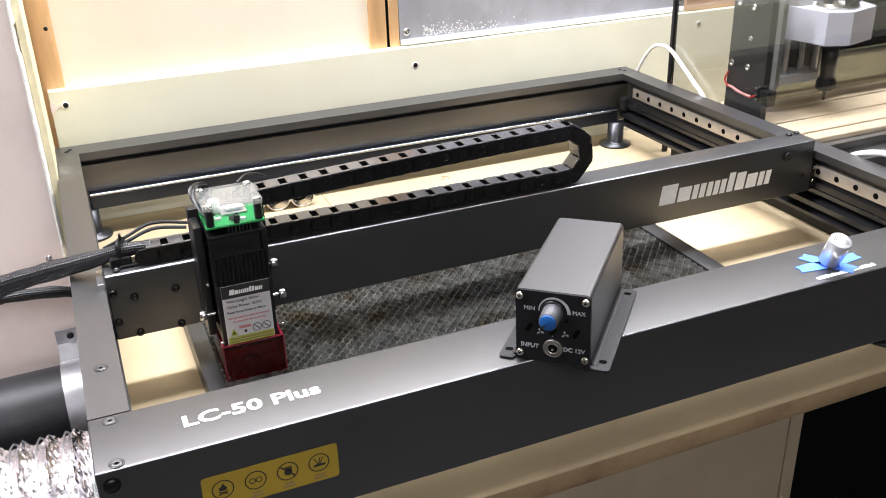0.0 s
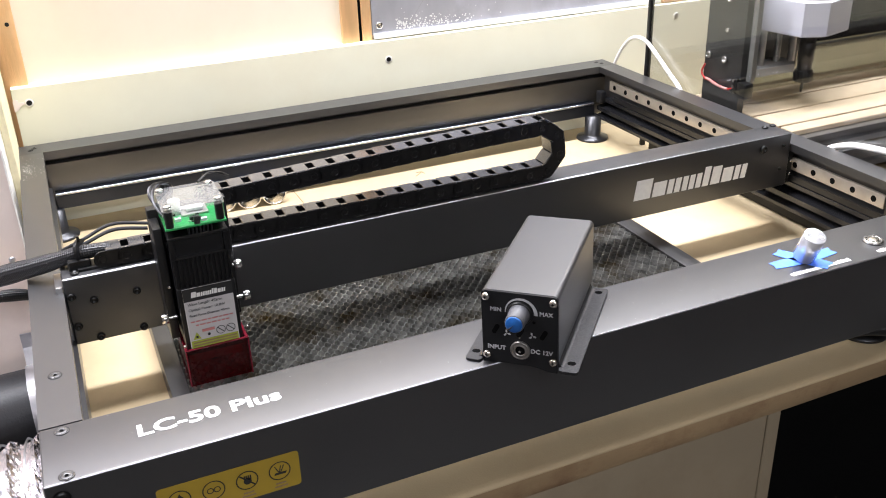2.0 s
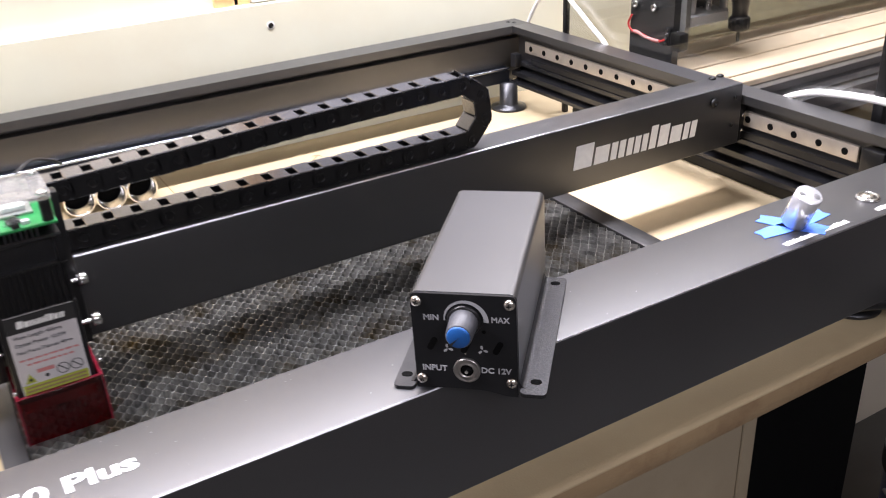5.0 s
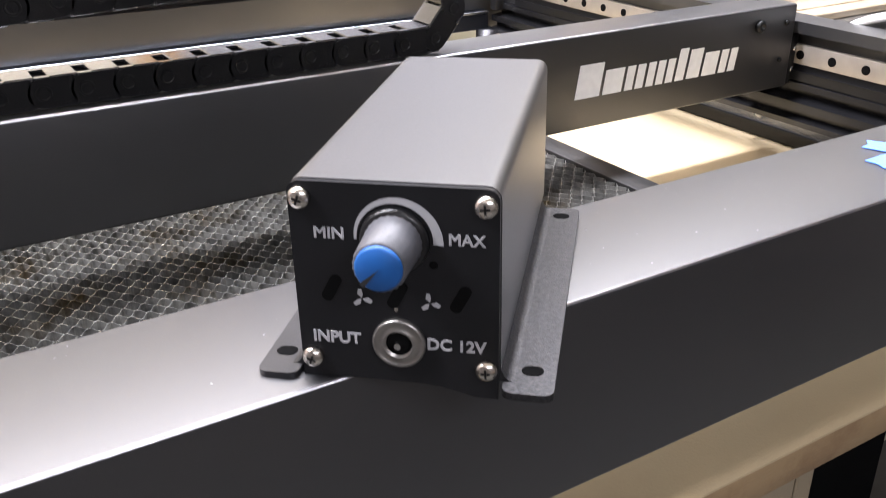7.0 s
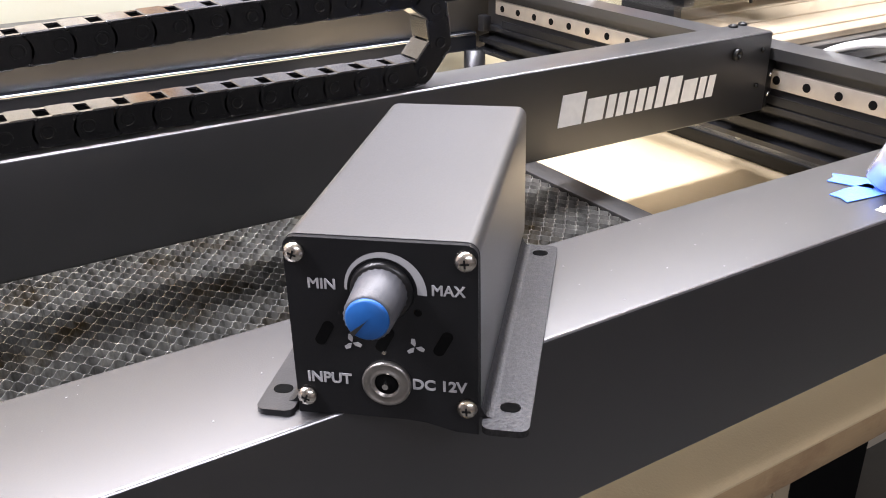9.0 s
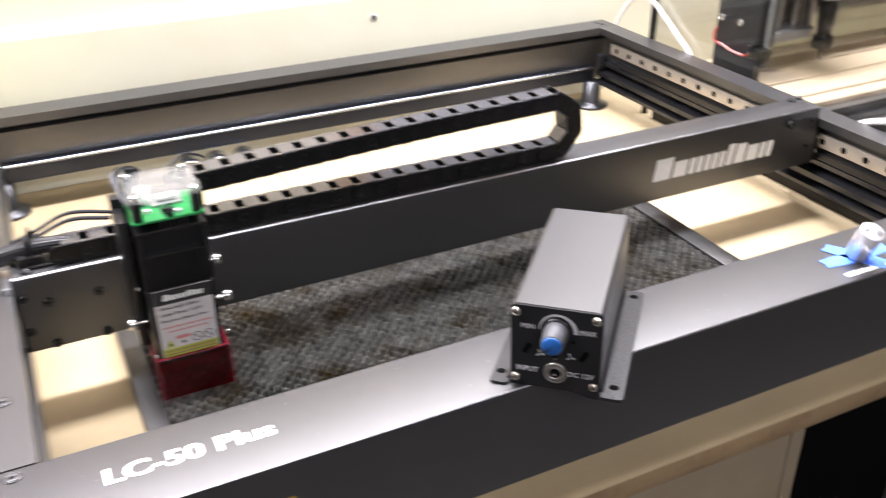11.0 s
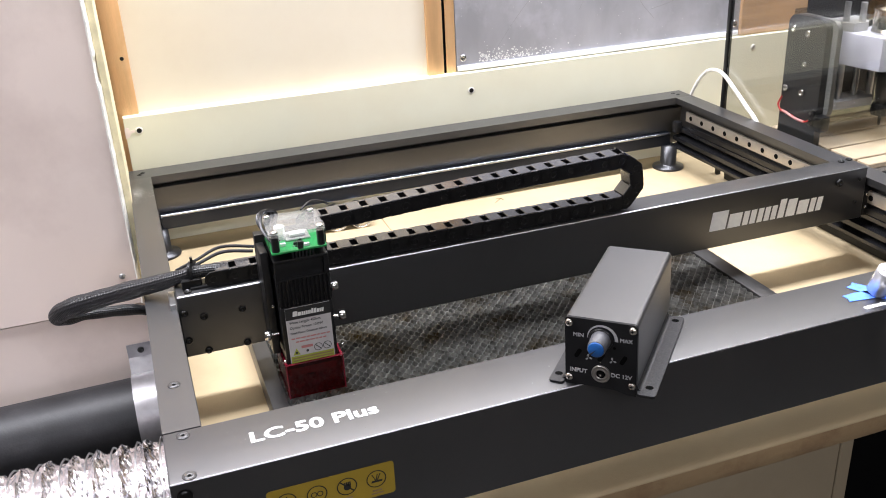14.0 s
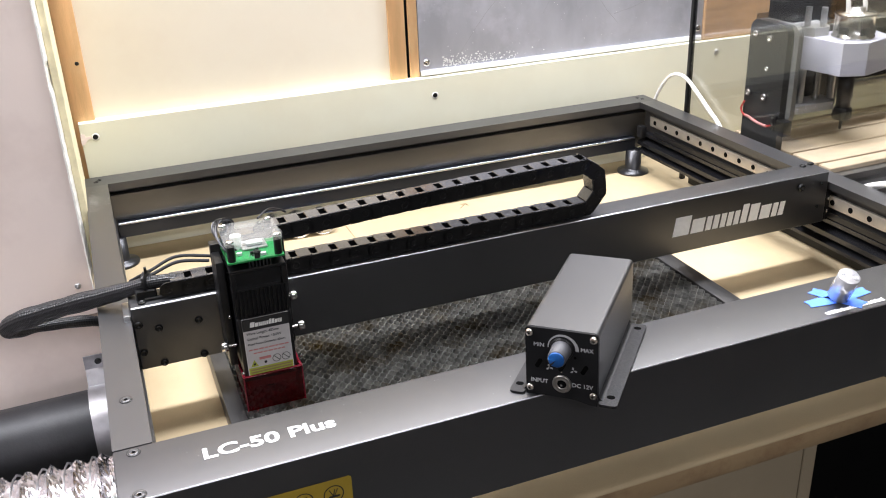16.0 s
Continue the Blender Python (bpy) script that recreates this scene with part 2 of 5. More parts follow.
def braided(name, base, strand, along=0.0042, around=7):
    """Woven sleeving: crossing strands laid out along and around a tube."""
    m = bpy.data.materials.new(name)
    m.use_nodes = True
    n, l = m.node_tree.nodes, m.node_tree.links
    b = n["Principled BSDF"]
    b.inputs["Roughness"].default_value = 0.42
    uv = n.new("ShaderNodeTexCoord")
    sep = n.new("ShaderNodeSeparateXYZ")
    l.new(uv.outputs["UV"], sep.inputs[0])

    def math_node(kind, a, c=None):
        q = n.new("ShaderNodeMath")
        q.operation = kind
        for k, v in enumerate((a, c)):
            if v is None:
                continue
            if isinstance(v, (int, float)):
                q.inputs[k].default_value = v
            else:
                l.new(v, q.inputs[k])
        return q.outputs[0]

    u = math_node("MULTIPLY", sep.outputs["X"], 2 * math.pi / along)
    v = math_node("MULTIPLY", sep.outputs["Y"], 2 * math.pi * around)
    weave = math_node("MULTIPLY", math_node("SINE", math_node("ADD", u, v)), math_node("SINE", math_node("SUBTRACT", u, v)))
    lit = n.new("ShaderNodeMapRange")
    lit.inputs["From Min"].default_value, lit.inputs["From Max"].default_value = 0.35, 0.95
    l.new(weave, lit.inputs["Value"])
    mix = n.new("ShaderNodeMix")
    mix.data_type = "RGBA"
    mix.inputs["A"].default_value, mix.inputs["B"].default_value = (*base, 1), (*strand, 1)
    l.new(lit.outputs[0], mix.inputs["Factor"])
    l.new(mix.outputs["Result"], b.inputs["Base Color"])
    bump = n.new("ShaderNodeBump")
    bump.inputs["Strength"].default_value, bump.inputs["Distance"].default_value = 0.5, 0.0004
    l.new(weave, bump.inputs["Height"])
    l.new(bump.outputs[0], b.inputs["Normal"])
    return m


BRAID = braided("braided_sleeving", (0.004, 0.004, 0.005), (0.030, 0.030, 0.034), 0.0030, 9)
METAL_BRAID = braided("metal_braid", (0.03, 0.028, 0.025), (0.34, 0.31, 0.27), 0.0036, 6)
ROOM = material("dim_room_paint", (0.13, 0.115, 0.105), 0.85, 0.0, 0.05, 3.0)
ROOM_DARK = material("grey_concrete", (0.11, 0.107, 0.098), 0.7, 0.0, 0.2, 4.0)
CEILING = material("ceiling_paint", (0.62, 0.58, 0.52), 0.85, 0.0, 0.03, 3.0)
NEAR_BLACK = material("near_black_matte", (0.004, 0.004, 0.004), 0.8, 0.0, 0.2, 10.0, spec=0.06)
WIRE_GREY = material("grey_wire", (0.10, 0.10, 0.11), 0.35, 0.0, 0.1, 90.0)
RED_WIRE = material("red_wire", (0.6, 0.04, 0.04), 0.45, 0.0, 0.05, 60.0)
PINK_WIRE = material("faded_pink_wire", (0.72, 0.34, 0.32), 0.5, 0.0, 0.05, 60.0)
# brighter metal that paints the lamp's highlight along the rounded beam edges
EDGE_GLINT = material("edge_glint_metal", (0.55, 0.55, 0.58), 0.30, 1.0, 0.12, 60.0, 0.05, 900.0, stretch=(0.3, 1, 1))
GALVANISED = material("galvanised_strap", (0.33, 0.32, 0.33), 0.42, 0.7, 0.18, 60.0, 0.1, 700.0)
SATIN = material("satin_silver", (0.84, 0.84, 0.87), 0.25, 0.65, 0.06, 80.0, 0.05, 300.0, stretch=(1, 1, 0.1))
MATTE_LID = material("matte_dark_lid", (0.035, 0.038, 0.045), 0.7, 0.0, 0.15, 30.0, spec=0.15)
NAVY = material("navy_plastic", (0.025, 0.045, 0.20), 0.35, 0.0, 0.1, 30.0)

# ---- mesh helpers ----


def mesh_of(name, bm, mat, smooth=None):
    me = bpy.data.meshes.new(name)
    if smooth is not None:
        for f in bm.faces:
            f.smooth = True
        for e in bm.edges:
            e.smooth = len(e.link_faces) == 2 and e.calc_face_angle(0) < radians(smooth)
    bm.to_mesh(me)
    bm.free()
    me.materials.append(mat)
    return me


def part(name, bm, mat, parent=None, label="", smooth=35, at=None):
    ob = new(name, mesh_of(name, bm, mat, smooth))
    if parent:
        ob.parent = parent
    if at is not None:
        ob.matrix_basis = at
    if label:
        tagged(ob, label)
    return ob


def thing(name, label, category, m=None, group="", kind=""):
    ob = new(name)
    ob.empty_display_size = 0.02
    if m is not None:
        ob.matrix_basis = m
    return tagged(ob, label, category, group, kind)


def block(bm, x0, x1, y0, y1, z0, z1, bevel=0.0, seg=2):
    """Adds a box, with its edges rounded by bevel."""
    m = Matrix.LocRotScale(((x0 + x1) / 2, (y0 + y1) / 2, (z0 + z1) / 2), None, (x1 - x0, y1 - y0, z1 - z0))
    made = bmesh.ops.create_cube(bm, size=1, matrix=m)["verts"]
    if bevel:
        edges = list({e for v in made for e in v.link_edges})
        bmesh.ops.bevel(bm, geom=edges, offset=bevel, segments=seg, affect="EDGES", profile=0.5, clamp_overlap=True)
    return bm


def rod(bm, a, b, r, seg=16, r2=None, cap=True):
    a, b = Vector(a), Vector(b)
    d = b - a
    m = Matrix.Translation((a + b) / 2) @ d.to_track_quat("Z", "Y").to_matrix().to_4x4()
    bmesh.ops.create_cone(bm, cap_ends=cap, segments=seg, radius1=r, radius2=r if r2 is None else r2, depth=d.length, matrix=m)
    return bm


def lathe(bm, rings, m=None, seg=24):
    """Turns a list of (radius, height) about z into a closed body."""
    m = m or Matrix()
    rows = []
    for r, z in rings:
        rows.append([bm.verts.new(m @ Vector((r * math.cos(2 * math.pi * k / seg), r * math.sin(2 * math.pi * k / seg), z))) for k in range(seg)])
    for a, b in zip(rows, rows[1:]):
        for k in range(seg):
            bm.faces.new((a[k], a[(k + 1) % seg], b[(k + 1) % seg], b[k]))
    bm.faces.new(rows[0][::-1])
    bm.faces.new(rows[-1])
    return bm


def extrude_profile(bm, points, axis, lo, hi):
    """Extrudes a closed outline along x or y. points: pairs across that axis and z."""
    def at(p, t):
        return (t, p[0], p[1]) if axis == "x" else (p[0], t, p[1])
    a = [bm.verts.new(at(p, lo)) for p in points]
    b = [bm.verts.new(at(p, hi)) for p in points]
    n = len(points)
    for k in range(n):
        bm.faces.new((a[k], a[(k + 1) % n], b[(k + 1) % n], b[k]))
    bm.faces.new(a[::-1])
    bm.faces.new(b)
    bmesh.ops.recalc_face_normals(bm, faces=bm.faces[:])
    return bm


def plate(bm, outline, z0, z1, m=None):
    """A flat plate of any outline in x and y, between two heights."""
    m = m or Matrix()
    a = [bm.verts.new(m @ Vector((x, y, z0))) for x, y in outline]
    b = [bm.verts.new(m @ Vector((x, y, z1))) for x, y in outline]
    n = len(outline)
    for k in range(n):
        bm.faces.new((a[k], a[(k + 1) % n], b[(k + 1) % n], b[k]))
    bm.faces.new(a[::-1])
    bm.faces.new(b)
    bmesh.ops.recalc_face_normals(bm, faces=bm.faces[:])
    return bm


def rounded(x0, x1, y0, y1, r, seg=4):
    pts = []
    for cx, cy, a0 in ((x1 - r, y1 - r, 0), (x0 + r, y1 - r, 90), (x0 + r, y0 + r, 180), (x1 - r, y0 + r, 270)):
        for k in range(seg + 1):
            a = radians(a0 + 90 * k / seg)
            pts.append((cx + r * math.cos(a), cy + r * math.sin(a)))
    return pts


def spline(points, n=12):
    """Catmull-Rom through points."""
    p = [Vector(q) for q in points]
    p = [2 * p[0] - p[1], *p, 2 * p[-1] - p[-2]]
    out = []
    for k in range(1, len(p) - 2):
        for i in range(n):
            t = i / n
            a, b, c, d = p[k - 1 : k + 3]
            out.append(0.5 * (2 * b + (c - a) * t + (2 * a - 5 * b + 4 * c - d) * t * t + (3 * b - a - 3 * c + d) * t ** 3))
    out.append(p[-2])
    return out


def tube(bm, points, r, seg=10, n=12, radius=None):
    """A round cable through points; radius(s) may change its thickness along 0..1."""
    pts = spline(points, n)
    rows = []
    side = Vector((0.13, 0.2, 0.97)).normalized()
    for k, q in enumerate(pts):
        d = (pts[min(k + 1, len(pts) - 1)] - pts[max(k - 1, 0)]).normalized()
        u = (side - d * side.dot(d)).normalized()
        v = d.cross(u)
        side = u
        rr = r * (radius(k / (len(pts) - 1)) if radius else 1)
        rows.append([bm.verts.new(q + rr * (u * math.cos(2 * math.pi * i / seg) + v * math.sin(2 * math.pi * i / seg))) for i in range(seg)])
    uv = bm.loops.layers.uv.verify()
    run = [0.0]
    for a, b in zip(pts, pts[1:]):
        run.append(run[-1] + (b - a).length)
    for k, (a, b) in enumerate(zip(rows, rows[1:])):
        for i in range(seg):
            f = bm.faces.new((a[i], a[(i + 1) % seg], b[(i + 1) % seg], b[i]))
            for loop, place in zip(f.loops, ((run[k], i), (run[k], i + 1), (run[k + 1], i + 1), (run[k + 1], i))):
                loop[uv].uv = (place[0], place[1] / seg)
    bm.faces.new(rows[0][::-1])
    bm.faces.new(rows[-1])
    bmesh.ops.recalc_face_normals(bm, faces=bm.faces[:])
    return bm


FACE_FRONT = Matrix(((1, 0, 0, 0), (0, 0, -1, 0), (0, 1, 0, 0), (0, 0, 0, 1)))  # local x,y -> x,z of a front face; local z -> -y


def lettering(body, size, mat, parent, m, bold=0.0, name="lettering", squeeze=1.0, fill=None):
    cu = bpy.data.curves.new(name, "FONT")
    cu.body, cu.size, cu.offset, cu.extrude, cu.resolution_u = body, 1.0, bold / size, 0.00012, 3
    tmp = bpy.data.objects.new(name, cu)
    me = bpy.data.meshes.new_from_object(tmp)
    bpy.data.objects.remove(tmp)
    bpy.data.curves.remove(cu)
    me.materials.clear()
    me.materials.append(mat)
    ob = new(name, me)
    ob.parent = parent
    if fill:
        xs, ys = [v.co.x for v in me.vertices], [v.co.y for v in me.vertices]
        sx, sy = fill[0] / (max(xs) - min(xs)), fill[1] / (max(ys) - min(ys))
        ob.matrix_basis = m @ Matrix.Diagonal((sx, sy, 1, 1)) @ Matrix.Translation((-min(xs), -min(ys), 0))
    else:
        ob.matrix_basis = m @ Matrix.Diagonal((squeeze * size, size, 1, 1))
    return ob


def empty_bm():
    return bmesh.new()


def fillet_screw(bm, r, h, m, seg=20):
    """Countersunk screw with a hex recess, axis z."""
    lathe(bm, [(r, 0), (r, h * 0.7), (r * 0.86, h), (r * 0.5, h), (r * 0.42, h * 0.2)], m, seg)
    return bm


def edge_glint(ob, pick):
    """Gives the rounded edge strips that pick(normal, centre) names a brighter metal as lamp glint."""
    ob.data.materials.append(EDGE_GLINT)
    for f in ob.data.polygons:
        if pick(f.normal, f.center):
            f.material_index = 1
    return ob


def flecks(name, mat, parent, spots, label):
    """Loose specks lying on a flat top: (x, y, z, size) each."""
    b = empty_bm()
    r = random.Random(len(spots))
    for x, y, z, s in spots:
        t0 = r.uniform(0, 6)
        e = r.uniform(0.4, 1.0)
        plate(b, [(x + s * math.cos(t0) * math.cos(a) - e * s * math.sin(t0) * math.sin(a), y + s * math.sin(t0) * math.cos(a) + e * s * math.cos(t0) * math.sin(a)) for a in (0.3, 1.4, 2.6, 3.7, 4.9)], z, z + 0.00015)
    return tagged(part(name, b, mat, parent, label, None), kind="stuff")



# ---- the room and the bench ----
H, ZB = 0.100, 0.005          # top of the engraver's frame, top of the bench
WALL_Y, STRIP_Y = 0.622, 0.606


def setting(name, bm, mat, label, category):
    return tagged(part(name, bm, mat), label, category, kind="structure")


bm = empty_bm()
block(bm, -0.02, 2.4, WALL_Y, WALL_Y + 0.10, -0.9, 1.5)
setting("wall_north", bm, WALL_PAINT, "cream painted recessed wall behind the bench", "wall")
bm = empty_bm()
block(bm, -1.3, -0.0098, 0.478, 0.492, -0.0095, 1.5)
setting("wall_panel_upper", bm, PLASTER, "pinkish plasterboard panel beside the engraver", "wall panel")
bm = empty_bm()
block(bm, -1.3, -0.0045, 0.4795, 0.492, -0.9, -0.0115)
setting("wall_panel_lower", bm, PLASTER, "pinkish lower plasterboard panel under a seam", "wall panel")
bm = empty_bm()
block(bm, -1.3, -0.02, 0.492, 0.72, -0.9, 1.5)
setting("wall_return", bm, WALL_PAINT, "cream wall core behind the plasterboard", "wall")
# torn white edge of the plasterboard
bm = empty_bm()
rows = []
for k in range(181):
    z = -0.0095 + 0.0026 * k
    w = 0.0028 + 0.0006 * noise.noise((z * 45, 0.2, 0.1)) + 0.0009 * noise.noise((z * 210, 4.2, 0.1))
    d = 0.0005 * noise.noise((z * 150, 9.1, 2.0))
    if 0.225 < z < 0.252:
        w -= 0.0020
    rows.append([bm.verts.new(p) for p in ((-0.0102 + d, 0.4772, z), (-0.0100 + w * 0.5 + d, 0.4764 + abs(d), z), (-0.0100 + w, 0.4785 + abs(d), z), (-0.0070 + w * 0.4, 0.4915, z))])
for p, q in zip(rows, rows[1:]):
    for i in range(3):
        bm.faces.new((p[i], p[i + 1], q[i + 1], q[i]))
bmesh.ops.recalc_face_normals(bm, faces=bm.faces[:])
setting("trim_plaster_edge", bm, PLASTER_EDGE, "torn white plasterboard edge running upright", "trim")
bm = empty_bm()
block(bm, -0.0062, 0.0008, 0.4865, 0.60, -0.0095, 0.42, 0.0008, 1)
setting("trim_yellow_board", bm, FOAM_EDGE, "yellowed board edge beside torn plasterboard", "trim")

# white painted board along the foot of the wall
bm = empty_bm()
nx, x0, x1 = 60, 0.0055, 2.3
rng = random.Random(8)
top = [0.1575 + 0.0008 * noise.noise((x0 + (x1 - x0) * k / nx * 6, 3.1, 0)) for k in range(nx + 1)]
front = [[bm.verts.new((x0 + (x1 - x0) * k / nx + (0.0007 * noise.noise((z * 90, 1, 5)) if k == 0 else 0), STRIP_Y, z)) for z in (-0.2, 0.05, 0.1, 0.12, 0.135, 0.15, top[k])] for k in range(nx + 1)]
back = [bm.verts.new((v[-1].co.x, WALL_Y, v[-1].co.z + 0.0006)) for v in front]
for k in range(nx):
    for i in range(6):
        bm.faces.new((front[k][i], front[k + 1][i], front[k + 1][i + 1], front[k][i + 1]))
    bm.faces.new((front[k][-1], front[k + 1][-1], back[k + 1], back[k]))
low = bm.verts.new((x0, WALL_Y, -0.2))
bm.faces.new([v for v in front[0]] + [back[0], low])
bmesh.ops.recalc_face_normals(bm, faces=bm.faces[:])
strip = setting("wall_board", bm, STRIP_PAINT, "off-white painted board screwed along the wall foot", "wall board")
for x, z in ((0.0205, 0.1415), (0.4235, 0.1352), (0.845, 0.141)):
    bm = empty_bm()
    lathe(bm, [(0.0044, 0), (0.0040, 0.0005), (0.0030, 0.0003), (0.0026, 0.0001)], Matrix.Translation((x, STRIP_Y, z)) @ FACE_FRONT, 11)
    part("chipped_rim", bm, PLASTER_EDGE, strip)
    bm = empty_bm()
    lathe(bm, [(0.0029, 0.0002), (0.0028, 0.0007), (0.0018, 0.0005), (0.0012, 0.0003)], Matrix.Translation((x, STRIP_Y, z)) @ FACE_FRONT, 14)
    part("screw", bm, SCREW_BLACK if x < 0.8 else ALU, strip)
# chipped corner of the board
bm = empty_bm()
plate(bm, [(0.0050, 0.1335), (0.0088, 0.1350), (0.0120, 0.1395), (0.0165, 0.1408), (0.0150, 0.1432), (0.0105, 0.1428), (0.0100, 0.1455), (0.0068, 0.1470), (0.0050, 0.1450)], 0.0001, 0.0006, Matrix.Translation((0, STRIP_Y, 0)) @ FACE_FRONT)
part("chipped_paint", bm, PLASTER, strip)

for name, xa, xb, lab in (("stud_1", 0.0005, 0.0238, "orange pine stud in the wall corner"), ("stud_2", 0.3712, 0.3925, "orange pine stud with a dark gap beside it"), ("stud_3", 0.3965, 0.4085, "narrow pine strip beside the mirror sheet")):
    bm = empty_bm()
    block(bm, xa, xb, 0.6165, WALL_Y, 0.02 if name == "stud_1" else 0.157, 1.4, 0.0012, 2)
    ob = setting(name, bm, PINE, lab, "stud")
    if name == "stud_1":
        bm = empty_bm()
        lathe(bm, [(0.0022, 0), (0.0022, 0.0004), (0.001, 0.0003)], Matrix.Translation((0.0165, 0.6165, 0.2215)) @ FACE_FRONT, 10)
        part("nail_hole", bm, SCREW_BLACK, ob)
bm = empty_bm()
block(bm, 0.3925, 0.3965, 0.6195, WALL_Y, 0.157, 1.4)
setting("trim_dark_gap", bm, NEAR_BLACK, "dark gap between pine stud and strip", "trim")
bm = empty_bm()
block(bm, 0.826, 2.3, 0.612, WALL_Y, 0.1585, 0.34, 0.001, 1)
setting("trim_pine_board", bm, ROUGH_PINE, "rough sawn pine board above the wall board", "trim")

sheet = thing("mirror_sheet", "scuffed grey mirror-like sheet fixed to the wall", "mirror sheet")
bm = empty_bm()
block(bm, 0.4090, 0.8255, 0.6165, 0.6185, 0.164, 0.62)
part("sheet", bm, FOIL_SHEET, sheet)
bm = empty_bm()
block(bm, 0.4095, 0.823, 0.6125, 0.6165, 0.1592, 0.1655, 0.001, 2)
part("edge_trim", bm, TRIM_WHITE, sheet, "white plastic edge trim")
for x, z in ((0.418, 0.1745), (0.8183, 0.1748)):
    bm = empty_bm()
    lathe(bm, [(0.0046, 0), (0.0044, 0.001), (0.002, 0.0018), (0.0012, 0.001)], Matrix.Translation((x, 0.6165, z)) @ FACE_FRONT, 16)
    part("screw", bm, STEEL, sheet)
bm = empty_bm()
rng = random.Random(12)
for k in range(280):
    x, z = (0.440 + abs(rng.gauss(0, 0.05)), 0.167 + abs(rng.gauss(0, 0.0065))) if k < 190 else (rng.uniform(0.415, 0.82), rng.uniform(0.167, 0.26))
    r = rng.uniform(0.0003, 0.0013) if k < 190 else rng.uniform(0.0002, 0.0006)
    plate(bm, [(r * math.cos(a), r * math.sin(a)) for a in (0.2, 1.3, 2.4, 3.5, 4.6, 5.7)], 0, 0.0001, Matrix.Translation((x, 0.6164, z)) @ FACE_FRONT)
tagged(part("plaster_specks", bm, WHITE_INK, sheet, "white specks of dried plaster"), kind="stuff")

bm = empty_bm()
for k in range(5):
    x, z, t0, ln = rng.uniform(0.43, 0.81), rng.uniform(0.18, 0.30), rng.choice((0.9, 2.3, 2.8, 0.3)) + rng.gauss(0, 0.2), rng.uniform(0.01, 0.07)
    c, q, w = math.cos(t0), math.sin(t0), rng.uniform(0.00008, 0.00016)
    plate(bm, [(-q * w, c * w), (q * w, -c * w), (ln * c + q * w, ln * q - c * w), (ln * c - q * w, ln * q + c * w)], 0, 0.00008, Matrix.Translation((x, 0.6164, z)) @ FACE_FRONT)
for pts in (((0.4566, 0.1720), (0.4700, 0.1905), (0.4850, 0.2100), (0.5010, 0.2290), (0.5220, 0.2500)), ((0.660, 0.232), (0.673, 0.214), (0.690, 0.196)), ((0.684, 0.208), (0.712, 0.214), (0.742, 0.224))):
    for (xa, za), (xb, zb) in zip(pts, pts[1:]):
        d = Vector((xb - xa, zb - za)).normalized() * 0.00022
        plate(bm, [(xa - d.y, za + d.x), (xa + d.y, za - d.x), (xb + d.y, zb - d.x), (xb - d.y, zb + d.x)], 0, 0.00008, Matrix.Translation((0, 0.6164, 0)) @ FACE_FRONT)
tagged(part("scratches", bm, GREY_INK, sheet, "fine pale scratches"), kind="stuff")

# bench
bench = thing("workbench", "worn brown board workbench with a pale front panel", "workbench")
bm = empty_bm()
# rounded front, then the cut-back end beside the router
pts = [(0.20, ZB), (0.0062, ZB), (0.0036, ZB - 0.0004), (0.0017, ZB - 0.0012), (0.0008, ZB - 0.0024), (0.0008, ZB - 0.0034), (0.20, ZB - 0.0034)]
extrude_profile(bm, pts, "x", 0.0015, 0.6895)
plate(bm, [(0.6895, 0.0008), (0.755, 0.090), (0.755, 0.272), (1.9, 0.272), (1.9, 0.605), (0.0015, 0.605), (0.0015, 0.20), (0.6895, 0.20)], ZB - 0.0034, ZB)
part("bench_top", bm, BENCH, bench)
bm = empty_bm()
n = 90
rows = []
for k in range(n + 1):
    x = 0.0015 + 0.6880 * k / n
    w = 0.0012 * noise.noise((x * 9, 0.3, 0.7))
    rows.append([bm.verts.new((x, y + w * s, z)) for y, z, s in ((0.014, ZB - 0.0035, 0), (0.0011, ZB - 0.0035, 0.4), (0.0014, ZB - 0.0120, 1), (0.0022, ZB - 0.0195, 1), (0.0034, ZB - 0.0215, 1), (0.014, ZB - 0.0218, 0))])
for a, b in zip(rows, rows[1:]):
    for i in range(5):
        bm.faces.new((a[i], b[i], b[i + 1], a[i + 1]))
bmesh.ops.recalc_face_normals(bm, faces=bm.faces[:])
part("bench_edge", bm, BENCH_EDGE, bench, "worn dark brown front edge")
bm = empty_bm()
plate(bm, [(0.0015, 0.014), (0.688, 0.014), (0.753, 0.092), (0.753, 0.274), (1.9, 0.274), (1.9, 0.605), (0.0015, 0.605)], ZB - 0.030, ZB - 0.0036)
part("underlay_board", bm, BENCH_EDGE, bench)
bm = empty_bm()
block(bm, 0.003, 0.5640, 0.0720, 0.084, -0.300, -0.0255, 0.001, 1)
part("front_panel", bm, APRON, bench, "pale plywood front panel")
bm = empty_bm()
block(bm, 0.5646, 0.5790, 0.0712, 0.086, -0.300, -0.0255, 0.001, 1)
part("panel_edge_strip", bm, APRON, bench)
# panels closing the space under the bench; near-black colour carries its deep shade
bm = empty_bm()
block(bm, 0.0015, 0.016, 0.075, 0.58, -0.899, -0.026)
part("bench_leg_panel", bm, NEAR_BLACK, bench)
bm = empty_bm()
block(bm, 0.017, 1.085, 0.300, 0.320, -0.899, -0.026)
part("dark_back_panel", bm, NEAR_BLACK, bench, "near-black panel standing in for deep shade under the bench")
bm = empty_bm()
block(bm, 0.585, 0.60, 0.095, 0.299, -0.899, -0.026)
part("bench_divider", bm, NEAR_BLACK, bench)

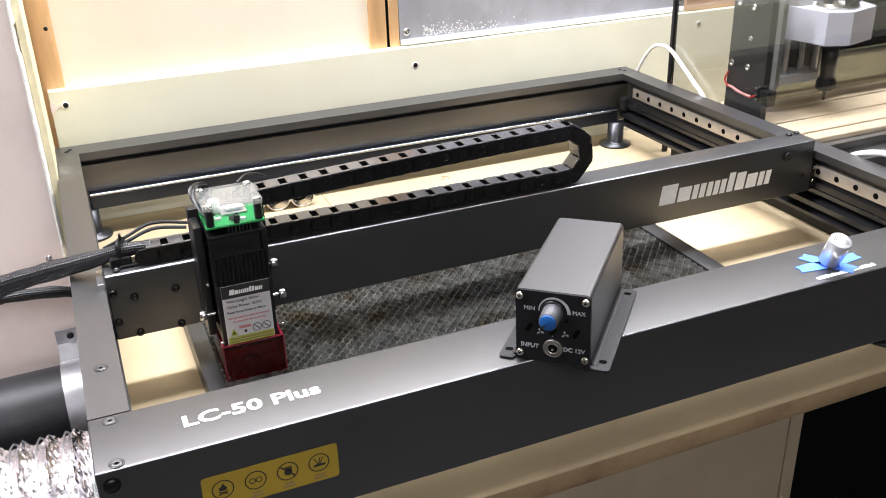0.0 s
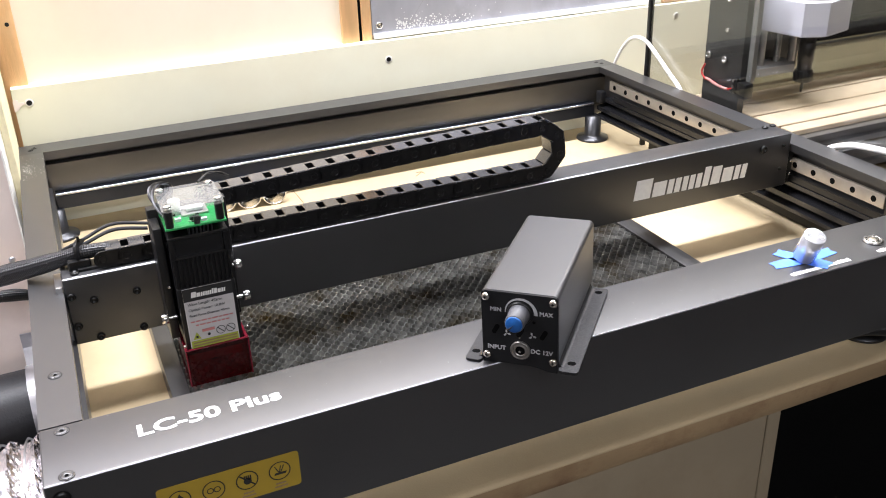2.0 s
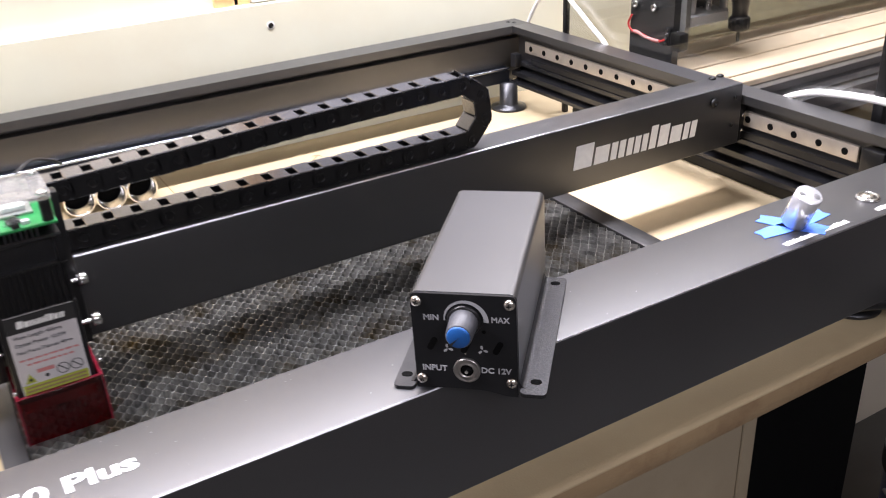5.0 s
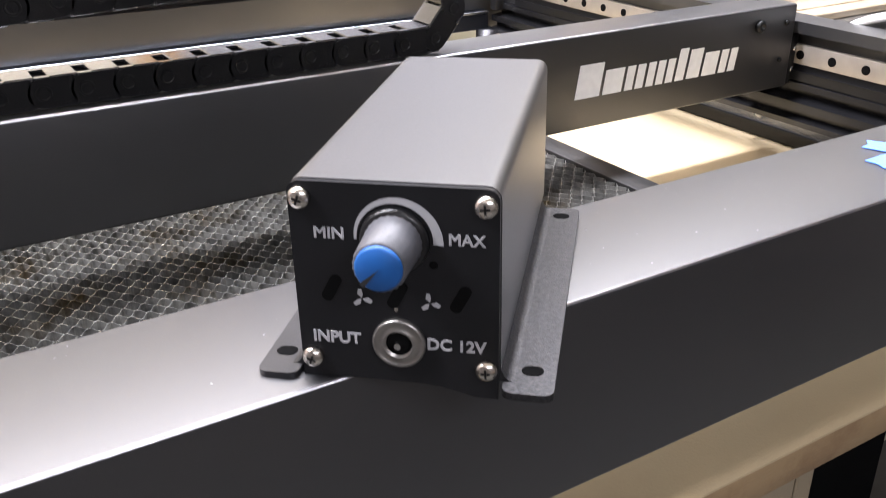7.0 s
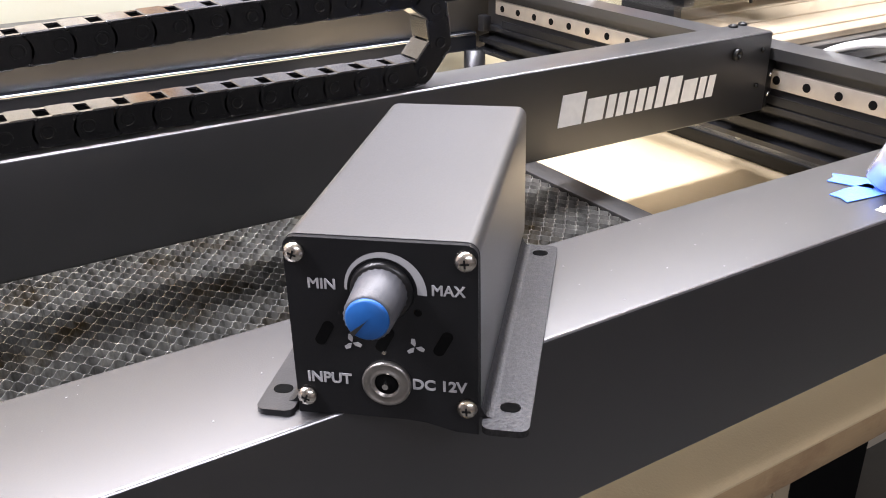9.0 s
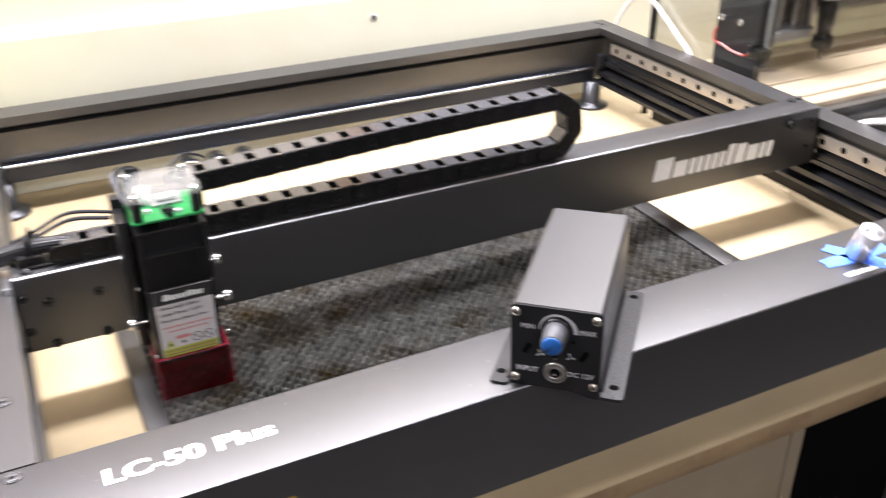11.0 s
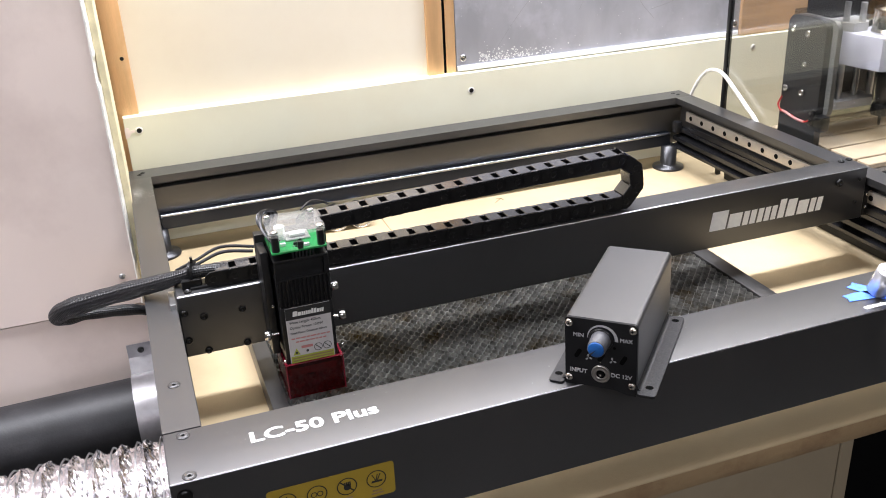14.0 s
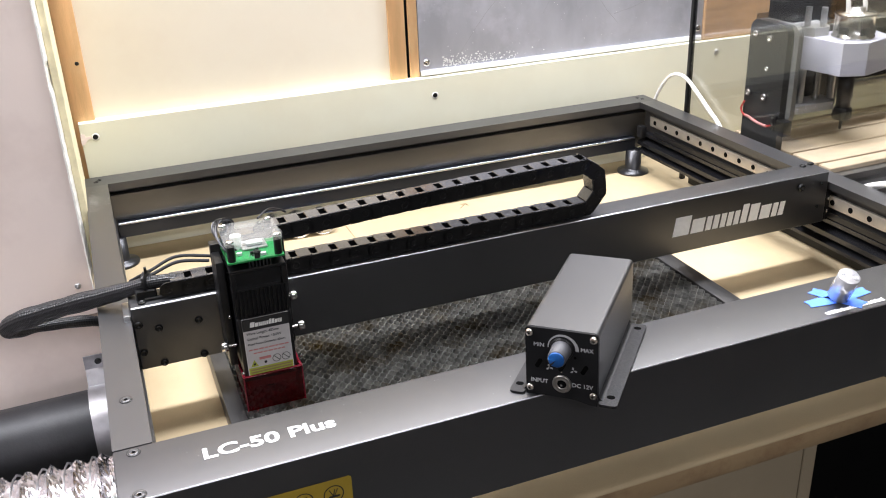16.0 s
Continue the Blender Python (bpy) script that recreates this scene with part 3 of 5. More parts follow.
# the rest of the room, plain
bm = empty_bm()
block(bm, -1.4, 2.5, -2.0, 0.8, -0.95, -0.9)
setting("floor", bm, ROOM_DARK, "dark workshop floor", "floor")
bm = empty_bm()
block(bm, -1.4, 2.5, -2.0, 0.8, 1.5, 1.55)
setting("ceiling", bm, CEILING, "plain pale ceiling", "ceiling")
bm = empty_bm()
block(bm, -1.4, 2.5, -2.05, -2.0, -0.95, 1.55)
setting("wall_south", bm, ROOM, "plain dim wall behind", "wall")
bm = empty_bm()
block(bm, -1.4, -1.3, -2.0, 0.8, -0.95, 1.55)
setting("wall_west", bm, ROOM, "plain dim side wall", "wall")
bm = empty_bm()
block(bm, 2.4, 2.5, -2.0, 0.8, -0.95, 1.55)
setting("wall_east", bm, ROOM, "plain dim side wall", "wall")

# ---- the engraver's frame ----
engraver = thing("laser_engraver", "black anodised aluminium laser engraver frame on the bench", "laser engraver")
W, D = 0.7195, 0.5920     # outer size of the frame


def screw_top(bm, x, y, z, r=0.0042):
    fillet_screw(bm, r, 0.0006, Matrix.Translation((x, y, z)))


bm = empty_bm()
block(bm, 0, W, 0, 0.0532, 0.0335, H, 0.0012, 4)
front_beam = edge_glint(part("front_beam", bm, ANODISED, engraver), lambda q, c: q.z > 0.25 and q.y < -0.25)
bm = empty_bm()
pts = [(0.0, 0.0305), (0.0, H), (0.0235, H), (0.0235, 0.092), (0.016, 0.092), (0.016, 0.064), (0.0245, 0.060), (0.0245, 0.0305)]
extrude_profile(bm, pts, "y", 0.0536, 0.5614)
left_beam = part("left_beam", bm, ANODISED, engraver)
bm = empty_bm()
pts = [(W, 0.0610), (W, H), (0.6952, H), (0.6952, 0.0925), (0.7045, 0.0925), (0.7045, 0.0610)]
extrude_profile(bm, pts, "y", 0.0536, 0.5614)
right_beam = part("right_beam", bm, ANODISED, engraver)
bm = empty_bm()
pts = [(W, 0.0335), (W, 0.0609), (0.7000, 0.0609), (0.6985, 0.0600), (0.6985, 0.056), (0.7055, 0.055), (0.7055, 0.0505), (0.6940, 0.0485), (0.6940, 0.0435), (0.7005, 0.0425), (0.7005, 0.0385), (0.6925, 0.0370), (0.6925, 0.0335)]
extrude_profile(bm, pts, "y", 0.0536, 0.5612)
part("lower_profile", bm, GLOSS_PROFILE, engraver, "dark glossy grooved lower profile")
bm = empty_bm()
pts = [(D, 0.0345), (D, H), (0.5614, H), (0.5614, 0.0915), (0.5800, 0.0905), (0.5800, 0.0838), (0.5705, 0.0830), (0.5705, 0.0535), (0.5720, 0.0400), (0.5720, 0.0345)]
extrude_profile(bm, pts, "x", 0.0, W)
back_beam = part("back_beam", bm, ANODISED_LIT, engraver)
bm = empty_bm()
extrude_profile(bm, [(0.5715, 0.0535), (0.5640, 0.0522), (0.5612, 0.0495), (0.5606, 0.0370), (0.5612, 0.0362), (0.5715, 0.0362)], "x", 0.0262, 0.690)
part("lower_lip", bm, SILVER_BLUE, engraver, "blue-black lower lip of the back beam")
bm = empty_bm()
rod(bm, (0.0265, 0.5622, 0.0517), (0.690, 0.5622, 0.0517), 0.0016, 14)
part("polished_rod", bm, ROD, engraver, "bright polished metal rod")
bm = empty_bm()
block(bm, 0.0265, 0.690, 0.5600, 0.5606, 0.0362, 0.0370)
part("lip_edge", bm, SILVER_BLUE, engraver)
# countersunk frame screws
for px, py, par in ((0.012, 0.0049, front_beam), (0.012, 0.0472, front_beam), (0.0117, 0.1093, left_beam), (0.012, 0.574, back_beam), (0.0155, 0.5795, back_beam), (0.7065, 0.574, back_beam), (0.7035, 0.5815, back_beam), (0.7075, 0.0475, front_beam), (0.7075, 0.0065, front_beam)):
    bm = empty_bm()
    if py > 0.5:
        screw_top(bm, px, py, H, 0.0026)
        part("screw", bm, SCREW_BLACK, par)
    else:
        lathe(bm, [(0.0043, 0), (0.0043, 0.0003), (0.0040, 0.0007), (0.0034, 0.0003)], Matrix.Translation((px, py, H)), 22)
        screw = part("screw_collar", bm, TRAY_BAR, par)
        bm = empty_bm()
        lathe(bm, [(0.0033, 0.0002), (0.0031, 0.00055), (0.0013, 0.00055), (0.0011, 0.0003)], Matrix.Translation((px, py, H)), 18)
        part("screw", bm, ANODISED, par)
        bm = empty_bm()
        lathe(bm, [(0.0011, 0.0004), (0.0011, 0.0007)], Matrix.Translation((px, py, H)), 6)
        part("screw_recess", bm, HOLE, par)
bm = empty_bm()
lathe(bm, [(0.0048, 0), (0.0045, 0.0012), (0.002, 0.002)], Matrix.Translation((0.0075, 0.0, 0.0905)) @ FACE_FRONT, 16)
part("screw", bm, SCREW_BLACK, front_beam)

# linear rails with countersunk holes
for side, xa, xb in (("left", 0.016, 0.0195), ("right", 0.7010, 0.7045)):
    bm = empty_bm()
    block(bm, xa, xb, 0.107, 0.545, 0.0715, 0.0845, 0.0007, 2)
    rail = part("linear_rail", bm, RAIL_STEEL, engraver)
    if side == "right":
        for k in range(18):
            y = 0.1186 + k * 0.02440
            if y > 0.54:
                break
            bm = empty_bm()
            lathe(bm, [(0.0030, 0), (0.0030, 0.0004), (0.0022, 0.0003)], Matrix.Translation((0.7010, y, 0.0778)) @ pose(0, 0, 0, 0, -90, 0), 14)
            part("rail_hole", bm, HOLE, rail)
bm = empty_bm()
block(bm, 0.6935, 0.7040, 0.080, 0.1000, 0.064, 0.088, 0.002, 2)
part("rail_stop", bm, BLACK_PLASTIC, engraver)
bm = empty_bm()
block(bm, 0.6905, 0.7000, 0.5490, 0.5600, 0.0540, 0.0700, 0.002, 2)
part("corner_bracket", bm, PANEL_BLACK, engraver)
# belt beside the right rail
bm = empty_bm()
block(bm, 0.6985, 0.6995, 0.09, 0.53, 0.0615, 0.0675)
part("drive_belt", bm, BLACK_PLASTIC, engraver)

# feet
for fx, fy in ((0.688, 0.560), (0.021, 0.562), (0.618, 0.038), (0.014, 0.090)):
    bm = empty_bm()
    lathe(bm, [(0.0205, ZB), (0.0210, ZB + 0.001), (0.0205, ZB + 0.003), (0.0125, ZB + 0.0048), (0.0108, ZB + 0.007), (0.0105, 0.0365 if fy > 0.3 else 0.0304)], Matrix.Translation((fx, fy, 0)), 32)
    part("foot", bm, FLANGE, engraver)

# gantry across the frame
GY, GT, GB = 0.219, 0.1115, 0.0572
bm = empty_bm()
block(bm, 0.0240, 0.6945, GY, 0.2475, GB, GT, 0.0015, 4)
gantry = edge_glint(part("gantry_beam", bm, ANODISED, engraver), lambda q, c: q.z > 0.25 and q.y < -0.25)
for x, z in ((0.0281, 0.0968), (0.0424, 0.0910), (0.0727, 0.0912), (0.0281, 0.0724), (0.0418, 0.0604), (0.0728, 0.0605)):
    bm = empty_bm()
    lathe(bm, [(0.0031, 0), (0.0030, 0.0010), (0.0022, 0.0018), (0.0013, 0.0019), (0.0012, 0.0010)], Matrix.Translation((x, GY, z)) @ FACE_FRONT, 16)
    part("bolt", bm, SCREW_BLACK, gantry)
bm = empty_bm()
lathe(bm, [(0.0040, 0), (0.0040, 0.002), (0.0030, 0.0030), (0.0016, 0.0030), (0.0015, 0.0014)], Matrix.Translation((0.6600, GY, 0.1003)) @ FACE_FRONT, 18)
part("bolt", bm, SCREW_BLACK, gantry, "black button-head bolt")
for x, z in ((0.6855, 0.1000), (0.6835, 0.0762)):
    bm = empty_bm()
    lathe(bm, [(0.0018, 0), (0.0018, 0.0012), (0.0010, 0.0018)], Matrix.Translation((x, GY, z)) @ FACE_FRONT, 12)
    part("bolt", bm, SCREW_BLACK, gantry)
bm = empty_bm()
block(bm, 0.6950, 0.7030, 0.2205, 0.2470, 0.058, 0.0915, 0.001, 2)
carriage = part("end_carriage", bm, BLACK_PLATE, engraver)
for y, z in ((0.2128, 0.0845), (0.2126, 0.0708)):
    bm = empty_bm()
    lathe(bm, [(0.0019, 0), (0.0019, 0.0008), (0.0010, 0.0012)], Matrix.Translation((0.6995, 0.2205, z - 0.003)) @ FACE_FRONT, 12)
    part("bolt", bm, STEEL, carriage)
for x, y in ((0.6815, 0.2425), (0.6925, 0.2440), (0.0335, 0.2255)):
    bm = empty_bm()
    lathe(bm, [(0.0033, 0), (0.0032, 0.0012), (0.0018, 0.002), (0.0015, 0.001)], Matrix.Translation((x, y, GT)), 14)
    part("bolt", bm, SCREW_BLACK, gantry)
bm = empty_bm()
block(bm, 0.0185, 0.0238, 0.2215, 0.2475, 0.060, 0.105, 0.0006, 1)
part("end_plate", bm, ALU, engraver)


def brand_marks(parent, x, z, width, height, m=None, mat=WHITE_INK):
    """A wordmark as plain slanted bars, a wide sign in two or three stems."""
    widths = (1.25, 1.0, 1.0, 1.5, 0.5, 0.75, 0.85, 1.0)
    tall = (1.0, 0.74, 0.74, 0.74, 1.0, 0.92, 0.74, 0.74)
    stems = (1, 1, 2, 3, 1, 1, 1, 2)
    gap = 0.16
    unit = width / (sum(widths) + gap * 7 + 0.1)
    cx = x
    for w, t, n in zip(widths, tall, stems):
        slant = 0.16 * height * t
        step = unit * (w + 0.14) / n
        for k in range(n):
            b = empty_bm()
            wide = step - 0.14 * unit
            plate(b, [(0, 0), (wide, 0), (wide + slant, height * t), (slant, height * t)], 0, 0.00022, Matrix.Translation((cx + k * step, 0, z)) @ FACE_FRONT)
            ob = part("wordmark_bar", b, mat, parent, "", None)
            if m is not None:
                ob.matrix_basis = m
        cx += unit * (w + gap)


brand_marks(gantry, 0.5125, 0.0752, 0.130, 0.0192, Matrix.Translation((0, GY, 0)))
lettering("LC-50 Plus", 0.0168, WHITE_INK, front_beam, Matrix.Translation((0.0505, 0.0220, H + 0.0001)), 0.00042, fill=(0.0811, 0.0114))
# small unreadable prints and buttons at the far end of the front beam
for x, y, w in ((0.4985, 0.0052, 0.0265), (0.5275, 0.0052, 0.0245), (0.581, 0.0055, 0.022), (0.629, 0.0055, 0.024)):
    k, xx = 0, x
    rng = random.Random(int(x * 1000))
    while xx < x + w:
        ww = rng.uniform(0.0016, 0.0030)
        b = empty_bm()
        plate(b, [(xx, y), (xx + ww, y), (xx + ww, y + rng.choice((0.0034, 0.0046))), (xx, y + 0.0036)], H, H + 0.0002)
        part("print_mark", b, WHITE_INK, front_beam, "", None)
        xx += ww + 0.0005
for x, y in ((0.5915, 0.0215), (0.6375, 0.0215), (0.684, 0.0215)):
    b = empty_bm()
    lathe(b, [(0.0078, 0), (0.0078, 0.0012), (0.0068, 0.0022), (0.0052, 0.0022), (0.0048, 0.0014)], Matrix.Translation((x, y, H)), 28)
    ring = part("button_bezel", b, STEEL, front_beam, "bright metal button bezel")
    b = empty_bm()
    lathe(b, [(0.0048, 0.0010), (0.0046, 0.0024), (0.0030, 0.0029)], Matrix.Translation((x, y, H)), 24)
    part("button_cap", b, NICKEL, front_beam)

rng = random.Random(77)
flecks("dust", GREY_INK, front_beam, [(rng.uniform(0.005, 0.71), rng.uniform(0.003, 0.051), H, rng.choice((0.00010, 0.00014, 0.0002, 0.0003))) for k in range(90)], "pale dust specks")
flecks("dust", WHITE_INK, left_beam, [(min(0.022, 0.003 + abs(rng.gauss(0, 0.007))), rng.gauss(0.512, 0.014), H, rng.uniform(0.0001, 0.0005)) for k in range(150)], "white plaster dust")
flecks("dust", GREY_INK, gantry, [(rng.uniform(0.05, 0.69), rng.uniform(0.222, 0.245), GT, rng.choice((0.0001, 0.00015, 0.00025))) for k in range(40)], "pale dust specks")

# yellow warning label with four pictograms
wl = (0.0526, 0.1322, 0.0545, 0.0785)
bm = empty_bm()
plate(bm, rounded(*wl, 0.0022), 0, 0.0002, FACE_FRONT)
label = part("warning_label", bm, LABEL_YELLOW, front_beam, "yellow warning label with four round pictograms", None)


def flat(outline, mat, parent, lift=0.0004, name="pictogram", m=FACE_FRONT):
    b = empty_bm()
    plate(b, outline, lift - 0.0002, lift, m)
    return part(name, b, mat, parent, "", None)


def ring_mesh(cx, cz, ro, ri, seg=32, a0=0.0, a1=360.0):
    b = empty_bm()
    n = seg
    ang = [radians(a0 + (a1 - a0) * k / n) for k in range(n + 1)]
    o = [b.verts.new(FACE_FRONT @ Vector((cx + ro * math.cos(a), cz + ro * math.sin(a), 0.0004))) for a in ang]
    i = [b.verts.new(FACE_FRONT @ Vector((cx + ri * math.cos(a), cz + ri * math.sin(a), 0.0004))) for a in ang]
    for k in range(n):
        b.faces.new((o[k], o[k + 1], i[k + 1], i[k]))
    return b


def disc(cx, cz, r, seg=16, sx=1.0):
    return [(cx + sx * r * math.cos(2 * math.pi * k / seg), cz + r * math.sin(2 * math.pi * k / seg)) for k in range(seg)]


for k in range(4):
    cx, cz = 0.0640 + 0.0188 * k, 0.0680
    part("pictogram_ring", ring_mesh(cx, cz, 0.0064, 0.0057), BLACK_INK, label, "", None)
    if k == 0:
        flat([(cx - 0.0016, cz - 0.001), (cx + 0.0016, cz - 0.001), (cx + 0.0024, cz + 0.0008), (cx + 0.0012, cz + 0.0022), (cx + 0.0004, cz + 0.0040), (cx - 0.0010, cz + 0.0018), (cx - 0.0024, cz + 0.0010)], BLACK_INK, label)
        for s in (-1, 1):
            flat([(cx - 0.0026, cz - 0.0022 - s * 0.0010), (cx - 0.0026, cz - 0.0030 - s * 0.0010), (cx + 0.0026, cz - 0.0030 + s * 0.0010), (cx + 0.0026, cz - 0.0022 + s * 0.0010)], BLACK_INK, label)
    elif k == 1:
        for s in (-1, 1):
            part("pictogram", ring_mesh(cx + s * 0.0019, cz, 0.0020, 0.0014, 18), BLACK_INK, label, "", None)
    elif k == 2:
        flat(disc(cx + 0.0002, cz - 0.0007, 0.0023), BLACK_INK, label)
        for i in range(4):
            x = cx - 0.0016 + 0.0011 * i
            flat([(x, cz), (x + 0.0008, cz), (x + 0.0008, cz + 0.0031), (x, cz + 0.0031)], BLACK_INK, label)
        flat([(cx - 0.0042, cz + 0.0036), (cx - 0.0036, cz + 0.0042), (cx + 0.0042, cz - 0.0036), (cx + 0.0036, cz - 0.0042)], BLACK_INK, label, 0.0006)
    else:
        flat([(cx - 0.0034, cz - 0.0026), (cx + 0.0034, cz - 0.0026), (cx + 0.0040, cz - 0.0012), (cx - 0.0028, cz - 0.0012)], BLACK_INK, label)
        for xa, xb in ((-0.0026, -0.0006), (0.0026, 0.0006), (0.0008, -0.0002)):
            flat([(cx + xa - 0.0003, cz + 0.0034), (cx + xa + 0.0003, cz + 0.0034), (cx + xb + 0.0003, cz - 0.001), (cx + xb - 0.0003, cz - 0.001)], BLACK_INK, label)
    for row, w in ((0, 0.0060), (1, 0.0078)):
        zz = 0.0592 - 0.0022 * row
        flat([(cx - w / 2, zz - 0.0005), (cx + w / 2, zz - 0.0005), (cx + w / 2, zz + 0.0005), (cx - w / 2, zz + 0.0005)], BENCH_EDGE, label, 0.0004, "print_mark")

# ---- laser module ----
laser = thing("laser_module", "black finned laser module with white label and red shield", "laser module", Matrix.Translation((0.1175, 0.175, 0.0)))


def lp(name, b, mat, label="", smooth=35, parent=None):
    return part(name, b, mat, parent or laser, label, smooth)


bm = empty_bm()
block(bm, -0.0205, 0.0205, 0, 0.040, 0.052, 0.1065, 0.0008, 2)
body = lp("body", bm, BLACK_PLATE)
# fins of the heat sink
bm = empty_bm()
block(bm, -0.0205, 0.0205, 0.0026, 0.036, 0.1065, 0.129)
lp("heat_sink_core", bm, BLACK_PLATE)
fin_bm = empty_bm()
block(fin_bm, -0.0008, 0.0008, 0.0, 0.0024, 0.1067, 0.1288, 0.0002, 1)
fin_me = mesh_of("fin", fin_bm, BLACK_PLATE)
for k in range(13):
    f = new("fin", fin_me)
    f.parent = laser
    f.matrix_basis = Matrix.Translation((-0.0192 + 0.0032 * k, 0.0002, 0))
# fan housing
bm = empty_bm()
block(bm, -0.0208, 0.0208, -0.0005, 0.041, 0.129, 0.1300, 0.0004, 1)
block(bm, -0.0208, 0.0208, -0.0005, 0.041, 0.1440, 0.1465, 0.0006, 1)
for sx in (-1, 1):
    for yy in (-0.0003, 0.0335):
        block(bm, sx * 0.0205 - 0.0035 * (sx > 0), sx * 0.0205 + 0.0035 * (sx < 0), yy, yy + 0.007, 0.1300, 0.1440)
block(bm, -0.0165, 0.0165, 0.004, 0.037, 0.130, 0.144)
lp("fan_housing", bm, BLACK_PLASTIC)
bm = empty_bm()
for k in range(7):
    block(bm, -0.006 + 0.0026 * k, -0.0048 + 0.0026 * k, 0.001, 0.004, 0.1465, 0.1518)
lp("pin_header", bm, BLACK_PLASTIC)
bm = empty_bm()
block(bm, -0.0210, 0.0210, -0.0005, 0.041, 0.1518, 0.1534, 0.0003, 1)
pcb = lp("circuit_board", bm, PCB, "green circuit board")
rng = random.Random(5)
for k in range(16):
    bm = empty_bm()
    x, y = rng.uniform(-0.012, 0.012), rng.uniform(0.001, 0.03)
    s = rng.choice((0.0008, 0.0012, 0.002))
    block(bm, x - s, x + s, y, y + 1.2 * s, 0.1534, 0.1534 + s * 1.1, 0.0001, 1)
    lp("component", bm, rng.choice((BLACK_PLASTIC, ALU, TRIM_WHITE)), "", 35, pcb)
bm = empty_bm()
block(bm, -0.001, 0.003, -0.0002, 0.004, 0.1534, 0.1590, 0.0002, 1)
lp("connector", bm, BLACK_PLASTIC, "", 35, pcb)
bm = empty_bm()
rod(bm, (-0.010, 0.026, 0.1534), (-0.010, 0.026, 0.1635), 0.0042, 18)
lp("capacitor", bm, TRIM_WHITE, "", 35, pcb)
for sx in (-1, 1):
    for yy in (0.0028, 0.037):
        bm = empty_bm()
        rod(bm, (sx * 0.0172, yy, 0.1534), (sx * 0.0172, yy, 0.1655), 0.0030, 14)
        lp("standoff", bm, BLACK_PLASTIC)
        bm = empty_bm()
        lathe(bm, [(0.0030, 0.1680), (0.0029, 0.1692), (0.0016, 0.1700)], Matrix.Translation((sx * 0.0172, yy, 0)), 16)
        lp("cover_screw", bm, STEEL)
bm = empty_bm()
plate(bm, rounded(-0.0212, 0.0212, -0.001, 0.0412, 0.004), 0.1655, 0.1680)
lp("clear_cover", bm, COVER_TOP, "hazy clear acrylic cover", 30)
bm = empty_bm()
for x0, x1, y0, y1 in ((-0.0150, 0.0150, -0.0008, 0.0002), (-0.0150, 0.0150, 0.0400, 0.0410), (-0.0211, -0.0201, 0.006, 0.034), (0.0201, 0.0211, 0.006, 0.034)):
    block(bm, x0, x1, y0, y1, 0.1535, 0.1654)
lp("cover_wall", bm, CLEAR, "clear acrylic cover walls", 30)
bm = empty_bm()
block(bm, -0.0070, 0.0120, 0.0165, 0.0330, 0.1536, 0.1550, 0.0003, 1)
lp("grey_shield", bm, material("tinned_shield", (0.5, 0.5, 0.5), 0.35, 0.7, 0.15, 300.0), "tinned metal shield on the board", 35, pcb)
bm = empty_bm()
block(bm, -0.003, 0.009, 0.0200, 0.0265, 0.1552, 0.1580, 0.0005, 1)
lp("white_block", bm, TRIM_WHITE, "", 35, pcb)
# front label
bm = empty_bm()
block(bm, -0.0174, 0.0178, -0.0012, -0.0002, 0.0575, 0.1062, 0.0003, 1)
tag = lp("label_plate", bm, LABEL_WHITE, "white printed label plate")
LM = Matrix.Translation((0, -0.0012, 0)) @ FACE_FRONT
flat([(-0.0174, 0.0962), (0.0178, 0.0962), (0.0178, 0.1062), (-0.0174, 0.1062)], BLACK_INK, tag, 0.0003, "label_header", LM)
brand_marks(tag, -0.0120, 0.0990, 0.0245, 0.0042, Matrix.Translation((0, -0.00155, 0)))
for txt, zz, sz in (("Wave Length: 455nm", 0.0925, 0.0030), ("Optical Power: 10.0W", 0.0880, 0.0030), ("Fixed Focus Distance: 40mm", 0.0835, 0.0026)):
    lettering(txt, sz, BLACK_INK, tag, Matrix.Translation((-0.0152, -0.0013, zz)) @ FACE_FRONT, 0.00003, squeeze=0.95)
for zz, xa, xb in ((0.0795, -0.0150, 0.0155), (0.0763, -0.0118, 0.0130)):
    x = xa
    while x < xb:
        w = rng.uniform(0.0022, 0.0045)
        flat([(x, zz - 0.0005), (min(x + w, xb), zz - 0.0005), (min(x + w, xb), zz + 0.0005), (x, zz + 0.0005)], RED_INK, tag, 0.0003, "print_mark", LM)
        x += w + 0.0007
flat([(-0.0150, 0.0650), (-0.0092, 0.0650), (-0.0121, 0.0708)], LABEL_LIME, tag, 0.0003, "pictogram", LM)
flat([(-0.0129, 0.0662), (-0.0113, 0.0662), (-0.0113, 0.0678), (-0.0129, 0.0678)], BLACK_INK, tag, 0.0005, "pictogram", LM)
flat([(-0.0080, 0.0700), (0.0010, 0.0700), (0.0010, 0.0722), (-0.0080, 0.0722)], RED_INK, tag, 0.0003, "pictogram", LM)
flat(disc(-0.0035, 0.0672, 0.0011), BLACK_INK, tag, 0.0003, "pictogram", LM)
for cx in (0.0052, 0.0124):
    ob = part("pictogram_ring", ring_mesh(cx, 0.0688, 0.0034, 0.0029, 24), BLACK_INK, tag, "", None)
    ob.matrix_basis = Matrix.Translation((0, -0.0012, 0))
    flat([(cx - 0.0023, 0.0707), (cx - 0.0019, 0.0711), (cx + 0.0023, 0.0669), (cx + 0.0019, 0.0665)], BLACK_INK, tag, 0.0004, "pictogram", LM)
